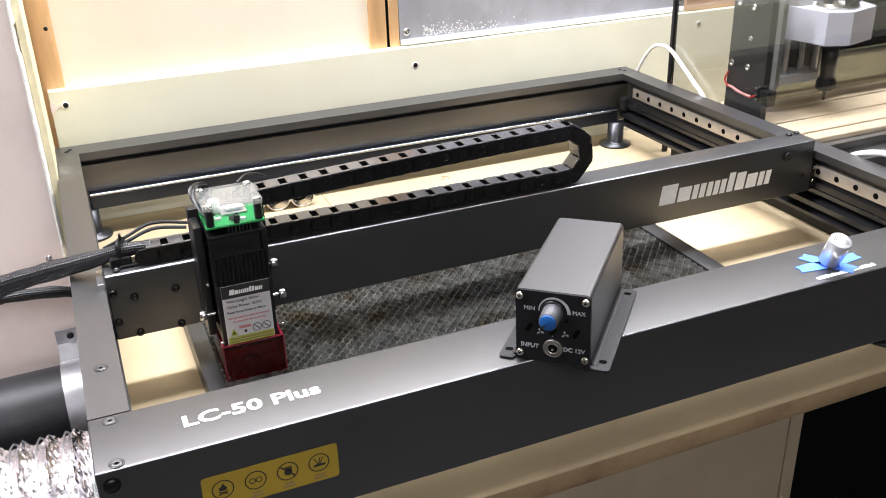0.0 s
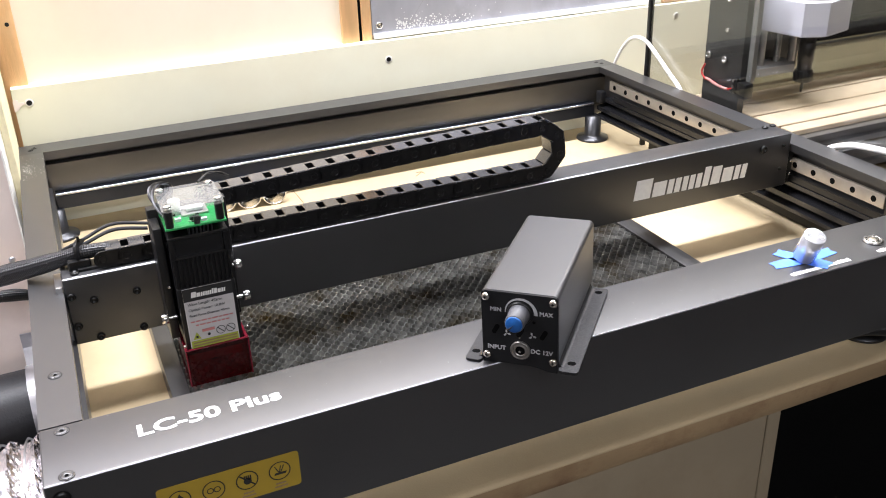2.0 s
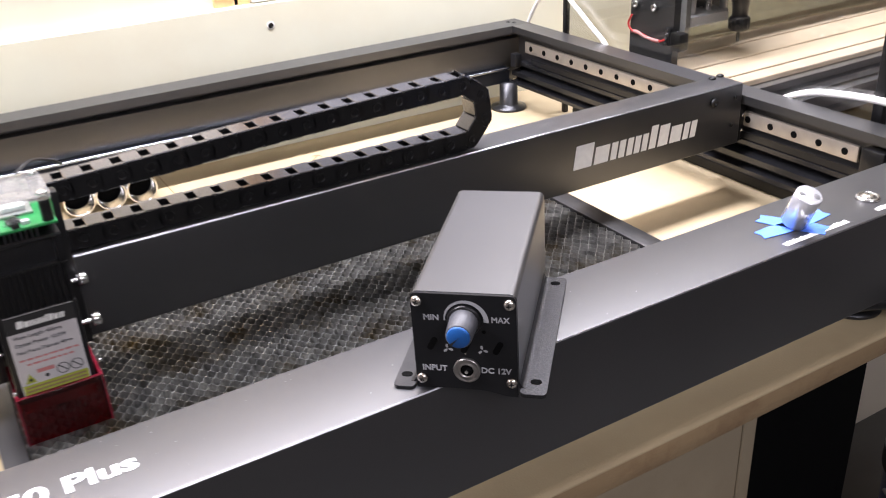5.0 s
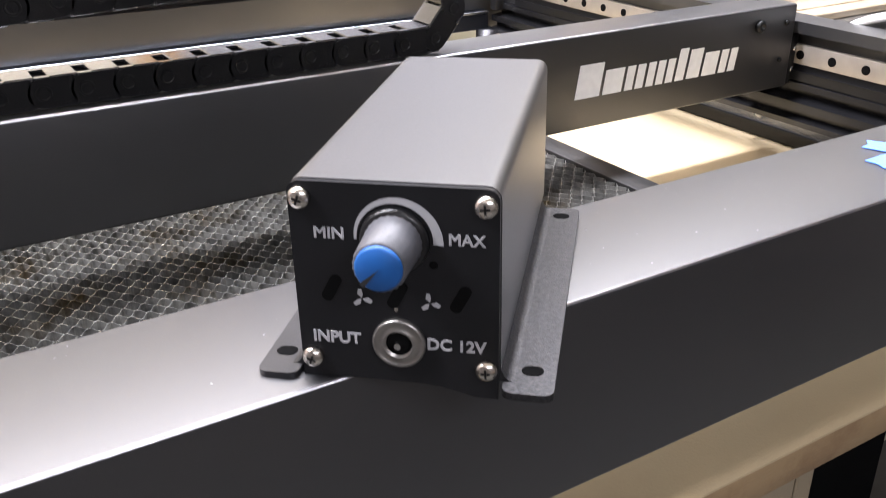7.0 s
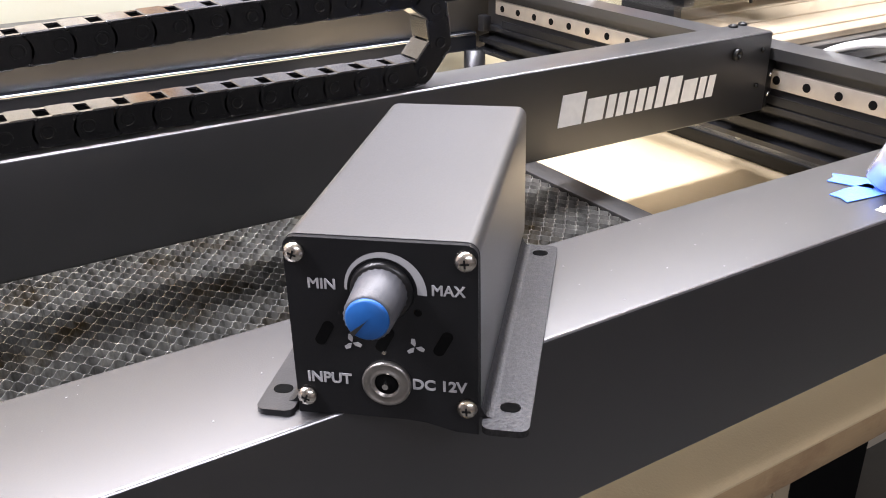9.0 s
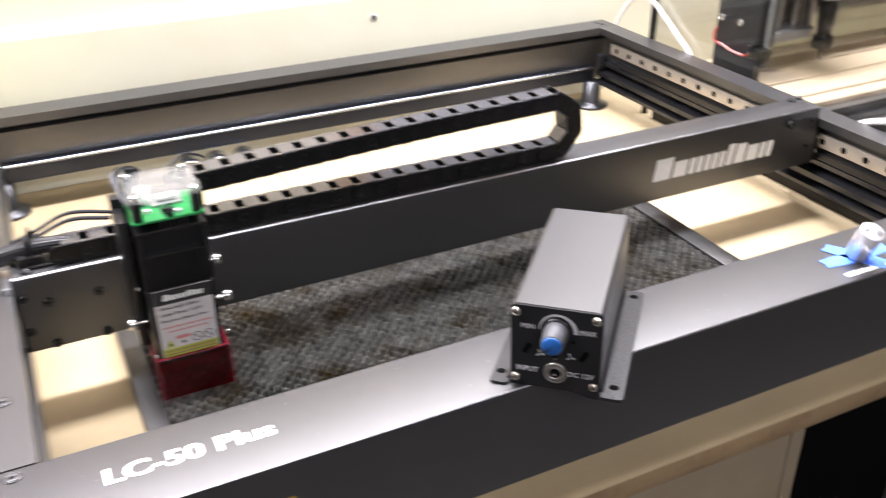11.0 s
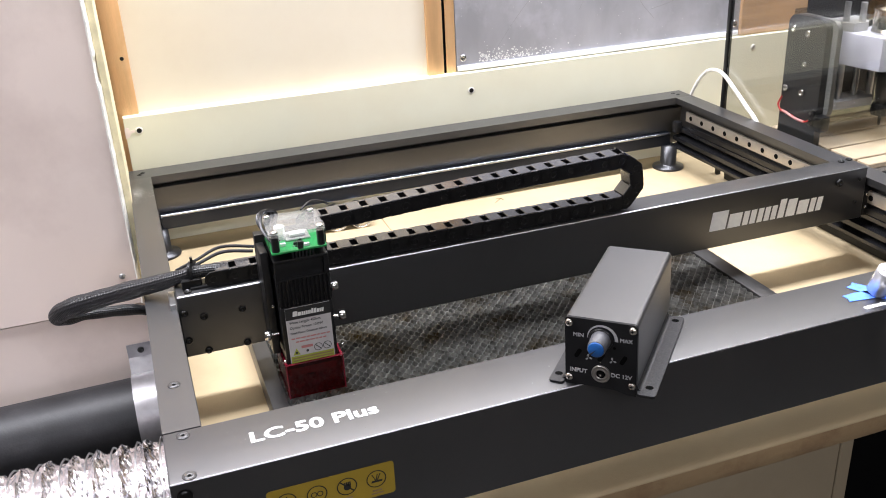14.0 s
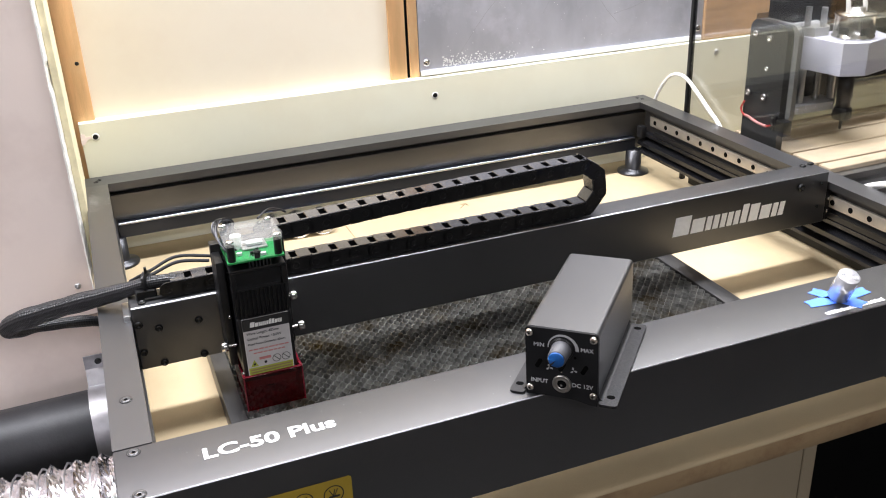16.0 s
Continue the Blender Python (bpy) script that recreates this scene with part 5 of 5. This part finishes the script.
# ---- bits on the bench behind the gantry ----
for x, y in ((0.1945, 0.541), (0.2230, 0.5395), (0.2515, 0.538)):
    tin = thing("steel_tube", "short bright steel tube lying open-ended on the bench", "tube", Matrix.Translation((x, y, ZB + 0.0145)), group="steel tubes in a row")
    bm = empty_bm()
    lathe(bm, [(0.0020, -0.0175), (0.0124, -0.0175), (0.0126, 0.0000), (0.0130, 0.0006), (0.0140, 0.0006), (0.0144, 0.0000), (0.0144, -0.0200), (0.0020, -0.0210)], FACE_FRONT, 36)
    part("tube_wall", bm, STEEL, tin)
    bm = empty_bm()
    lathe(bm, [(0.0122, -0.0172), (0.0120, -0.0165), (0.0030, -0.0165)], FACE_FRONT, 28)
    part("tube_core", bm, HOLE, tin, "dark hollow inside")
# pencil marks and a board joint on the bench top
joint_ob = empty_bm()
block(joint_ob, 0.2806, 0.2816, 0.30, 0.604, ZB, ZB + 0.0003)
part("board_joint", joint_ob, BENCH_EDGE, bench)
mark = empty_bm()
for pa, pb in (((0.427, 0.5425), (0.439, 0.5535)), ((0.439, 0.5535), (0.4395, 0.5465)), ((0.439, 0.5535), (0.4320, 0.5540))):
    d = Vector((pb[0] - pa[0], pb[1] - pa[1])).normalized()
    q = Vector((-d.y, d.x)) * 0.0005
    plate(mark, [(pa[0] + q.x, pa[1] + q.y), (pa[0] - q.x, pa[1] - q.y), (pb[0] - q.x, pb[1] - q.y), (pb[0] + q.x, pb[1] + q.y)], ZB + 0.0001, ZB + 0.0004)
part("pencil_arrow", mark, BENCH_EDGE, bench)

# ---- hose, duct and strap beside the bench ----
hose = thing("black_hose", "dusty black rubber hose strapped to the wall", "hose")
bm = empty_bm()
tube(bm, [(-0.62, 0.434, -0.128), (-0.42, 0.435, -0.126), (-0.22, 0.436, -0.123), (-0.10, 0.4365, -0.121), (-0.02, 0.437, -0.120), (0.0012, 0.437, -0.120)], 0.0405, 36, 10)
part("hose_wall", bm, RUBBER, hose)
bm = empty_bm()
lathe(bm, [(0.0340, -0.004), (0.0400, -0.004), (0.0412, -0.002), (0.0412, 0.0015), (0.0395, 0.0022), (0.0340, 0.0022)], Matrix.Translation((0.0, 0.437, -0.120)) @ pose(0, 0, 0, 0, 90, 0), 36)
part("hose_end", bm, BLACK_PLASTIC, hose, "black cut end of the hose")
strap = thing("pipe_strap", "bare metal pipe strap screwed to the wall", "pipe strap")
bm = empty_bm()
pr = [(0.4762, -0.0560), (0.4762, -0.0720)]
pr += [(0.4365 + 0.0425 * math.cos(radians(a)), -0.1205 + 0.0425 * math.sin(radians(a))) for a in range(50, 311, 10)]
pr += [(0.4762, -0.1700), (0.4762, -0.1880)]
wx0, wx1 = -0.0345, -0.0015
prev = None
for k, (y, z) in enumerate(pr):
    cur = [bm.verts.new((x, y, z)) for x in (wx0, wx1)]
    if prev:
        bm.faces.new((prev[0], prev[1], cur[1], cur[0]))
    prev = cur
bm.normal_update()
bmesh.ops.recalc_face_normals(bm, faces=bm.faces[:])
bmesh.ops.solidify(bm, geom=bm.faces[:], thickness=0.0012)
bmesh.ops.recalc_face_normals(bm, faces=bm.faces[:])
part("strap_band", bm, GALVANISED, strap)
for z in (-0.0635, -0.1795):
    bm = empty_bm()
    lathe(bm, [(0.0036, 0), (0.0034, 0.0012), (0.0018, 0.0020), (0.0012, 0.0012)], Matrix.Translation((-0.0205, 0.4748, z)) @ FACE_FRONT, 16)
    part("screw", bm, SCREW_BLACK, strap)
wall_screw = tagged(part("wall_screw", lathe(empty_bm(), [(0.0032, 0), (0.003, 0.001), (0.0015, 0.0016)], Matrix.Translation((-0.0235, 0.4780, 0.0245)) @ FACE_FRONT, 14), ALU), "small grey screw in the plasterboard", "screw")

duct = thing("foil_duct", "crinkled aluminium foil flexible duct", "duct")
bm = empty_bm()
seg, n = 104, 300
rows = []
rng = random.Random(31)
for k in range(n + 1):
    x = -0.55 + 0.562 * k / n
    row = []
    for i in range(seg):
        t = 2 * math.pi * i / seg
        ph = (x + 0.0205 * t / (2 * math.pi)) / 0.0205
        r = 0.0575 + 0.0062 * (1 - abs(math.sin(math.pi * ph))) ** 1.3 + 0.0026 * noise.noise((x * 95, 4.5 * math.cos(t), 4.5 * math.sin(t))) + 0.0016 * noise.noise((x * 300, 16 * math.cos(t), 16 * math.sin(t))) + rng.uniform(-1, 1) * 0.0005
        row.append(bm.verts.new((x, 0.250 + r * math.cos(t), -0.106 + r * math.sin(t))))
    rows.append(row)
for p, q in zip(rows, rows[1:]):
    for i in range(seg):
        bm.faces.new((p[i], p[(i + 1) % seg], q[(i + 1) % seg], q[i]))
bmesh.ops.recalc_face_normals(bm, faces=bm.faces[:])
part("duct_wall", bm, FOIL_DUCT, duct, "", None)
for k in range(27):
    xs = -0.54 + 0.0205 * k
    pts = [(xs - 0.0205 * i / 24, 0.250 + 0.0628 * math.cos(2 * math.pi * i / 24), -0.106 + 0.0628 * math.sin(2 * math.pi * i / 24)) for i in range(25)]
    part("coil_turn", tube(empty_bm(), pts, 0.0009, 6, 1), ALU, duct)

# ---- the router in its clear enclosure ----
enc = thing("clear_enclosure", "clear sheet enclosure with black posts beside the engraver", "enclosure")
bm = empty_bm()
block(bm, 0.7285, 0.7305, 0.119, 0.5035, 0.016, 0.62)
pane = part("side_pane", bm, PANEL_CLEAR, enc, "dusty clear side pane")
pane.visible_shadow = False
for x0, x1, y0, y1, mat in ((0.7270, 0.7330, 0.5040, 0.5095, BLACK_PLATE), (0.7265, 0.7335, 0.1095, 0.1185, BLACK_PLATE), (0.7340, 0.7410, 0.1085, 0.1185, ALU)):
    bm = empty_bm()
    block(bm, x0, x1, y0, y1, ZB, 0.63, 0.0008, 2)
    part("post", bm, mat, enc)
bm = empty_bm()
block(bm, 0.7265, 0.7490, 0.119, 0.489, ZB, 0.0155, 0.0008, 1)
part("bottom_rail", bm, BLACK_PLATE, enc)
bm = empty_bm()
block(bm, 1.28, 1.29, 0.40, 0.41, ZB, 0.63)
part("post", bm, BLACK_PLATE, enc)

ROUT = pose(0.7630, 0.2905, 0.080, 0, 0, 0.5)
router = thing("desktop_router", "grey desktop router with a slotted wooden bed", "router", ROUT)


def rp(name, b, mat, label="", smooth=35, parent=None):
    return part(name, b, mat, parent or router, label, smooth)


# bed planks with slots between
for y0, y1 in ((0.0, 0.0185), (0.0222, 0.0600), (0.0637, 0.1015), (0.1052, 0.1430), (0.1467, 0.1640)):
    bm = empty_bm()
    block(bm, 0.004, 0.62, y0, y1, -0.006, 0.0, 0.0008, 1)
    rp("plank", bm, PLANK)
bm = empty_bm()
block(bm, 0.004, 0.62, 0.002, 0.165, -0.012, -0.0065)
rp("bed_plate", bm, BENCH_EDGE, "dark slotted bed plate")
for y0, z0, z1, mat in ((-0.010, -0.024, -0.0065, ALU), (-0.022, -0.050, -0.026, ALU), (0.150, -0.045, -0.0125, ALU)):
    bm = empty_bm()
    extrude_profile(bm, [(y0, z0), (y0 + 0.018, z0), (y0 + 0.018, z1), (y0, z1), (y0, z1 - 0.006), (y0 + 0.005, z1 - 0.008), (y0 + 0.005, z0 + 0.008), (y0, z0 + 0.006)], "x", -0.004, 0.64)
    rp("bed_rail", bm, mat)
bm = empty_bm()
block(bm, -0.004, 0.003, -0.03, 0.168, -0.073, -0.012, 0.001, 1)
rp("bed_end_plate", bm, ALU_GREY)
for xx in (0.02, 0.60):
    for yy in (-0.015, 0.125):
        bm = empty_bm()
        block(bm, xx - 0.012, xx + 0.012, yy, yy + 0.02, -0.075, -0.045, 0.001, 1)
        rp("router_foot", bm, BLACK_PLASTIC)
# upright side plate
upright = thing("router_upright", "dark grey router side plate with bright bolts and red wire", "router plate")
bm = empty_bm()
MX = Matrix(((0, 0, 1, 0.7540), (1, 0, 0, 0), (0, 1, 0, 0), (0, 0, 0, 1)))
plate(bm, rounded(0.3660, 0.4290, ZB, 0.2245, 0.012, 5), 0.0, 0.0085, MX)
up = part("side_plate", bm, material("smoked_grey_plate", (0.028, 0.028, 0.028), 0.35, 0.0, 0.15, 20.0, 0.05, 600.0), upright)
for y, z in ((0.4165, 0.2085), (0.3925, 0.2065), (0.420, 0.1385), (0.3925, 0.1385), (0.392, 0.172)):
    bm = empty_bm()
    rr = 0.0040 if z != 0.172 else 0.0030
    lathe(bm, [(rr, 0), (rr, 0.0030), (rr * 0.85, 0.0038), (rr * 0.55, 0.0038), (rr * 0.5, 0.0015)], Matrix.Translation((0.7540, y, z)) @ pose(0, 0, 0, 0, -90, 0), 18)
    part("bolt", bm, STEEL, upright)
bm = empty_bm()
plate(bm, rounded(0.3585, 0.4290, 0.1120, 0.2245, 0.012, 5), 0.0088, 0.0150, MX)
part("edge_plate", bm, material("smoky_grey_acrylic", (0.17, 0.17, 0.16), 0.28, 0.0, 0.1, 30.0), upright, "smoky grey acrylic backing plate")
bm = empty_bm()
tube(bm, [(0.7520, 0.4250, 0.1270), (0.7500, 0.4275, 0.1170), (0.7500, 0.4200, 0.1105), (0.7500, 0.4040, 0.1095), (0.7500, 0.3900, 0.1060), (0.7500, 0.3800, 0.1070), (0.7510, 0.3730, 0.1105)], 0.0011, 8, 10)
part("wire", bm, RED_WIRE, upright, "red wire")
bm = empty_bm()
tube(bm, [(0.7518, 0.4235, 0.1100), (0.7490, 0.4120, 0.1112), (0.7490, 0.4020, 0.1085), (0.7490, 0.3900, 0.1075), (0.7490, 0.3800, 0.1075)], 0.0016, 8, 10)
part("wire", bm, PINK_WIRE, upright, "faded pink wire")
bm = empty_bm()
block(bm, 0.7490, 0.7620, 0.3515, 0.3655, 0.101, 0.119, 0.002, 2)
block(bm, 0.7500, 0.7535, 0.3655, 0.3735, 0.104, 0.123, 0.001, 1)
part("limit_switch", bm, BLACK_PLASTIC, upright)
for z in (0.1065, 0.1125, 0.1195):
    bm = empty_bm()
    rod(bm, (0.7500, 0.3700, z), (0.7478, 0.3700, z), 0.0020, 12)
    part("switch_screw", bm, STEEL, upright)
bm = empty_bm()
block(bm, 0.762, 1.30, 0.400, 0.426, 0.165, 0.185, 0.001, 1)
block(bm, 0.762, 1.30, 0.402, 0.424, 0.200, 0.212, 0.001, 1)
part("cross_beam", bm, BLACK_PLATE, upright, "black cross beam")
bm = empty_bm()
block(bm, 0.80, 1.45, 0.448, 0.456, 0.124, 0.30, 0.001, 1)
part("rear_board", bm, NEAR_BLACK, upright, "dark rear board")
bm = empty_bm()
block(bm, 0.80, 1.45, 0.440, 0.4475, 0.117, 0.1235, 0.001, 1)
part("rear_rail", bm, ALU, upright, "bare metal rear rail")
# added sheet; its tint stands in for shadow on the wall behind
bm = empty_bm()
block(bm, 0.7625, 1.30, 0.4280, 0.432, 0.06, 0.228, 0.001, 1)
part("rear_shade_panel", bm, PANEL_SHADE, upright, "added clear sheet tinted to shade the wall behind")

spindle = thing("router_spindle", "grey spindle block with black collet over the bed", "spindle", Matrix.Translation((0.006, 0.0, 0.006)))
bm = empty_bm()
plate(bm, [(0.795, 0.4200), (0.8075, 0.3440), (0.8330, 0.3325), (0.8790, 0.3460), (0.8890, 0.3800), (0.8890, 0.4200)], 0.1590, 0.1970)
bmesh.ops.bevel(bm, geom=[e for e in bm.edges if abs((e.verts[0].co - e.verts[1].co).z) < 1e-6], offset=0.0008, segments=1, affect="EDGES")
part("spindle_block", bm, LILAC_GREY, spindle, "pale lilac-grey faceted block")
bm = empty_bm()
plate(bm, [(0.790, 0.4240), (0.8030, 0.3850), (0.8230, 0.3850), (0.8300, 0.3920), (0.8400, 0.4240)], 0.1972, 0.2070)
part("upper_bracket", bm, ALU_GREY, spindle)
bm = empty_bm()
plate(bm, [(0.776, 0.4200), (0.776, 0.3970), (0.7925, 0.3850), (0.8450, 0.3850), (0.8540, 0.3950), (0.8540, 0.4200)], 0.1070, 0.1165)
part("lower_bracket", bm, ALU_GREY, spindle)
for x, y, r, mat in ((0.8040, 0.398, 0.0042, ALU), (0.8500, 0.398, 0.0042, ALU), (0.8310, 0.402, 0.0036, STEEL)):
    bm = empty_bm()
    rod(bm, (x, y, 0.1166), (x, y, 0.1589), r, 16)
    if mat is STEEL:
        for k in range(20):
            rod(bm, (x, y, 0.1180 + 0.0019 * k), (x, y, 0.1190 + 0.0019 * k), r + 0.0010, 16)
    part("guide_rod", bm, mat, spindle)
for x, y in ((0.8060, 0.4020), (0.8180, 0.3900)):
    bm = empty_bm()
    rod(bm, (x, y, 0.2072), (x, y, 0.2290), 0.0036, 16)
    part("rod_end", bm, ALU_GREY, spindle)
bm = empty_bm()
block(bm, 0.780, 0.880, 0.4180, 0.4212, 0.1000, 0.1970, 0.001, 1)
part("back_plate", bm, BLACK_PLATE, spindle, "black carriage plate")
SX, SY = 0.8390, 0.3640
bm = empty_bm()
lathe(bm, [(0.0185, 0.1589), (0.0185, 0.1570), (0.0125, 0.1550)][::-1], Matrix.Translation((SX, SY, 0)), 28)
part("spindle_nose_ring", bm, STEEL, spindle)
bm = empty_bm()
lathe(bm, [(0.0060, 0.1010), (0.0096, 0.1012), (0.0104, 0.1022), (0.0104, 0.1135), (0.0096, 0.1148), (0.0080, 0.1152), (0.0082, 0.1165), (0.0082, 0.1260), (0.0090, 0.1268), (0.0090, 0.1549)], Matrix.Translation((SX, SY, 0)), 28)
for k in range(16):
    c = Matrix.Translation((SX, SY, 0)) @ Matrix.Rotation(radians(22.5 * k), 4, "Z")
    lathe(bm, [(0.0006, 0.1030), (0.0006, 0.1125)], c @ Matrix.Translation((0.0104, 0, 0)), 6)
part("collet", bm, BLACK_PLASTIC, spindle, "black collet chuck")
bm = empty_bm()
rod(bm, (SX, SY, 0.0885), (SX, SY, 0.1015), 0.0016, 12, 0.0020)
part("tool_bit", bm, SCREW_BLACK, spindle)
bm = empty_bm()
lathe(bm, [(0.0228, 0.1971), (0.0236, 0.1985), (0.0232, 0.1998), (0.0222, 0.2004), (0.0222, 0.2215), (0.0232, 0.2225), (0.0232, 0.2245), (0.0210, 0.2255), (0.0100, 0.2265), (0.0090, 0.2310), (0.0030, 0.2315)], Matrix.Translation((SX, SY, 0)), 36)
part("motor_can", bm, STEEL, spindle, "bright motor can")
for dx in (-0.012, 0.012):
    bm = empty_bm()
    tube(bm, [(SX + dx, SY, 0.2252), (SX + dx, SY + 0.001, 0.2350), (SX + dx * 0.9, SY + 0.006, 0.2480), (SX + dx * 0.5, SY + 0.020, 0.2650)], 0.0026, 10, 6)
    part("motor_lead", bm, WHITE_CABLE, spindle, "thick pale motor lead")
for t in (198, 258, 318):
    bm = empty_bm()
    c = Matrix.Translation((SX, SY, 0.2070)) @ Matrix.Rotation(radians(t), 4, "Z") @ pose(0.0223, 0, 0, 0, 90, 0)
    plate(bm, rounded(-0.0038, 0.0038, -0.0058, 0.0058, 0.001), 0, 0.0004, c)
    part("motor_vent", bm, BLACK_INK, spindle, "", None)
bm = empty_bm()
block(bm, 0.7540, 0.7650, 0.39, 0.43, 0.2400, 0.2450, 0.001, 1)
lathe(bm, [(0.020, 0.2452), (0.022, 0.247), (0.022, 0.262), (0.018, 0.264)], Matrix.Translation((0.790, 0.405, 0)), 28)
part("cable_reel", bm, BLACK_PLASTIC, spindle)

# white cables
wc = thing("white_cable", "white cable arching out behind the frame", "cable")
bm = empty_bm()
tube(bm, [(0.7235, 0.5900, 0.0300), (0.7225, 0.5720, 0.0880), (0.7225, 0.5580, 0.1150), (0.7225, 0.5380, 0.1360), (0.7225, 0.5180, 0.1425), (0.7225, 0.5000, 0.1400), (0.7225, 0.4780, 0.1280), (0.7225, 0.4520, 0.1120), (0.7225, 0.4300, 0.0980), (0.7235, 0.4100, 0.0700), (0.7235, 0.4000, 0.0220)], 0.0022, 12, 10, lambda u: 0.9 + 0.35 * u)
part("cable_jacket", bm, WHITE_CABLE, wc)
wc2 = thing("white_cable", "thick white cable beside the clear enclosure", "cable")
bm = empty_bm()
tube(bm, [(0.7235, 0.2600, 0.0220), (0.7235, 0.2280, 0.0700), (0.7235, 0.2010, 0.0950), (0.7235, 0.1750, 0.1070), (0.7235, 0.1500, 0.1120), (0.7245, 0.1180, 0.1150), (0.7220, 0.0850, 0.1165), (0.7260, 0.0400, 0.1120), (0.7360, -0.0050, 0.0860), (0.7450, -0.0400, 0.0200), (0.7500, -0.0600, -0.1000)], 0.0029, 12, 10)
part("cable_jacket", bm, WHITE_CABLE, wc2)

# braided connector and dark lead under the bench end
plug = thing("braided_connector", "braided metal hose connector with black lead hanging at the bench", "connector")
bm = empty_bm()
tube(bm, [(0.630, -0.004, 0.008), (0.650, -0.012, 0.004), (0.664, -0.018, -0.010), (0.672, -0.021, -0.028)], 0.0100, 16, 8)
part("braid", bm, METAL_BRAID, plug)
bm = empty_bm()
tube(bm, [(0.668, -0.016, -0.022), (0.690, -0.016, -0.044), (0.722, -0.010, -0.072), (0.765, 0.000, -0.115), (0.820, 0.020, -0.200), (0.870, 0.040, -0.40), (0.880, 0.050, -0.899)], 0.0110, 14, 8, lambda u: 1.15 - 0.4 * u)
part("lead", bm, RUBBER, plug)
bm = empty_bm()
lathe(bm, [(0.016, -0.034), (0.0225, -0.030), (0.0235, -0.012), (0.0225, -0.010), (0.0225, 0.008), (0.0245, 0.010), (0.0245, 0.022), (0.018, 0.027)], Matrix.Translation((0.664, -0.002, -0.012)) @ pose(0, 0, 0, 40, 18, 0) @ Matrix.Diagonal((0.75, 0.75, 0.75, 1)), 28)
part("connector_body", bm, BLACK_PLASTIC, plug, "ribbed black connector body")
for x, y, z in ((0.630, -0.026, -0.014), (0.652, -0.034, -0.034)):
    bm = empty_bm()
    rod(bm, (x, y + 0.012, z + 0.002), (x, y, z), 0.0052, 16)
    rod(bm, (x, y, z), (x, y - 0.001, z), 0.0034, 16)
    part("terminal", bm, NICKEL, plug)

bm = empty_bm()
tube(bm, [(0.560, 0.020, 0.028), (0.590, 0.008, 0.030), (0.625, -0.006, 0.026), (0.660, -0.014, 0.014), (0.700, -0.020, 0.008), (0.730, -0.022, -0.010)], 0.0050, 12, 8)
part("lead", bm, BLACK_PLASTIC, plug)

# bucket standing on the floor past the bench
bucket = thing("bucket", "dark blue plastic bucket with lid and white label", "bucket", Matrix.Translation((1.250, 0.233, -0.899)))
bm = empty_bm()
lathe(bm, [(0.080, 0), (0.084, 0.004), (0.094, 0.300), (0.094, 0.320)], None, 48)
part("bucket_wall", bm, NAVY, bucket)
bm = empty_bm()
lathe(bm, [(0.095, 0.309), (0.099, 0.312), (0.099, 0.338), (0.096, 0.343), (0.092, 0.340), (0.089, 0.330), (0.010, 0.328)], None, 48)
lid = part("lid", bm, MATTE_LID, bucket, "dark grey lid with a raised rim")
bm = empty_bm()
tube(bm, [(0.0972 * math.cos(radians(a)), 0.0972 * math.sin(radians(a)), 0.3432) for a in range(0, 361, 10)], 0.0017, 8, 2)
part("lid_rim", bm, ALU_GREY, lid)
bm = empty_bm()
plate(bm, rounded(-0.036, 0.036, -0.021, 0.021, 0.003), 0.3285, 0.3290, pose(-0.012, -0.022, 0, 0, 0, 50))
part("bucket_label", bm, LABEL_WHITE, lid, "white paper label")
bm = empty_bm()
tube(bm, [(0.1015 * math.cos(radians(a)), 0.1015 * math.sin(radians(a)), 0.29 - 0.040 * math.sin(radians(a - 150))) for a in range(150, 331, 20)], 0.0028, 8, 5)
part("bail_handle", bm, ALU, bucket)
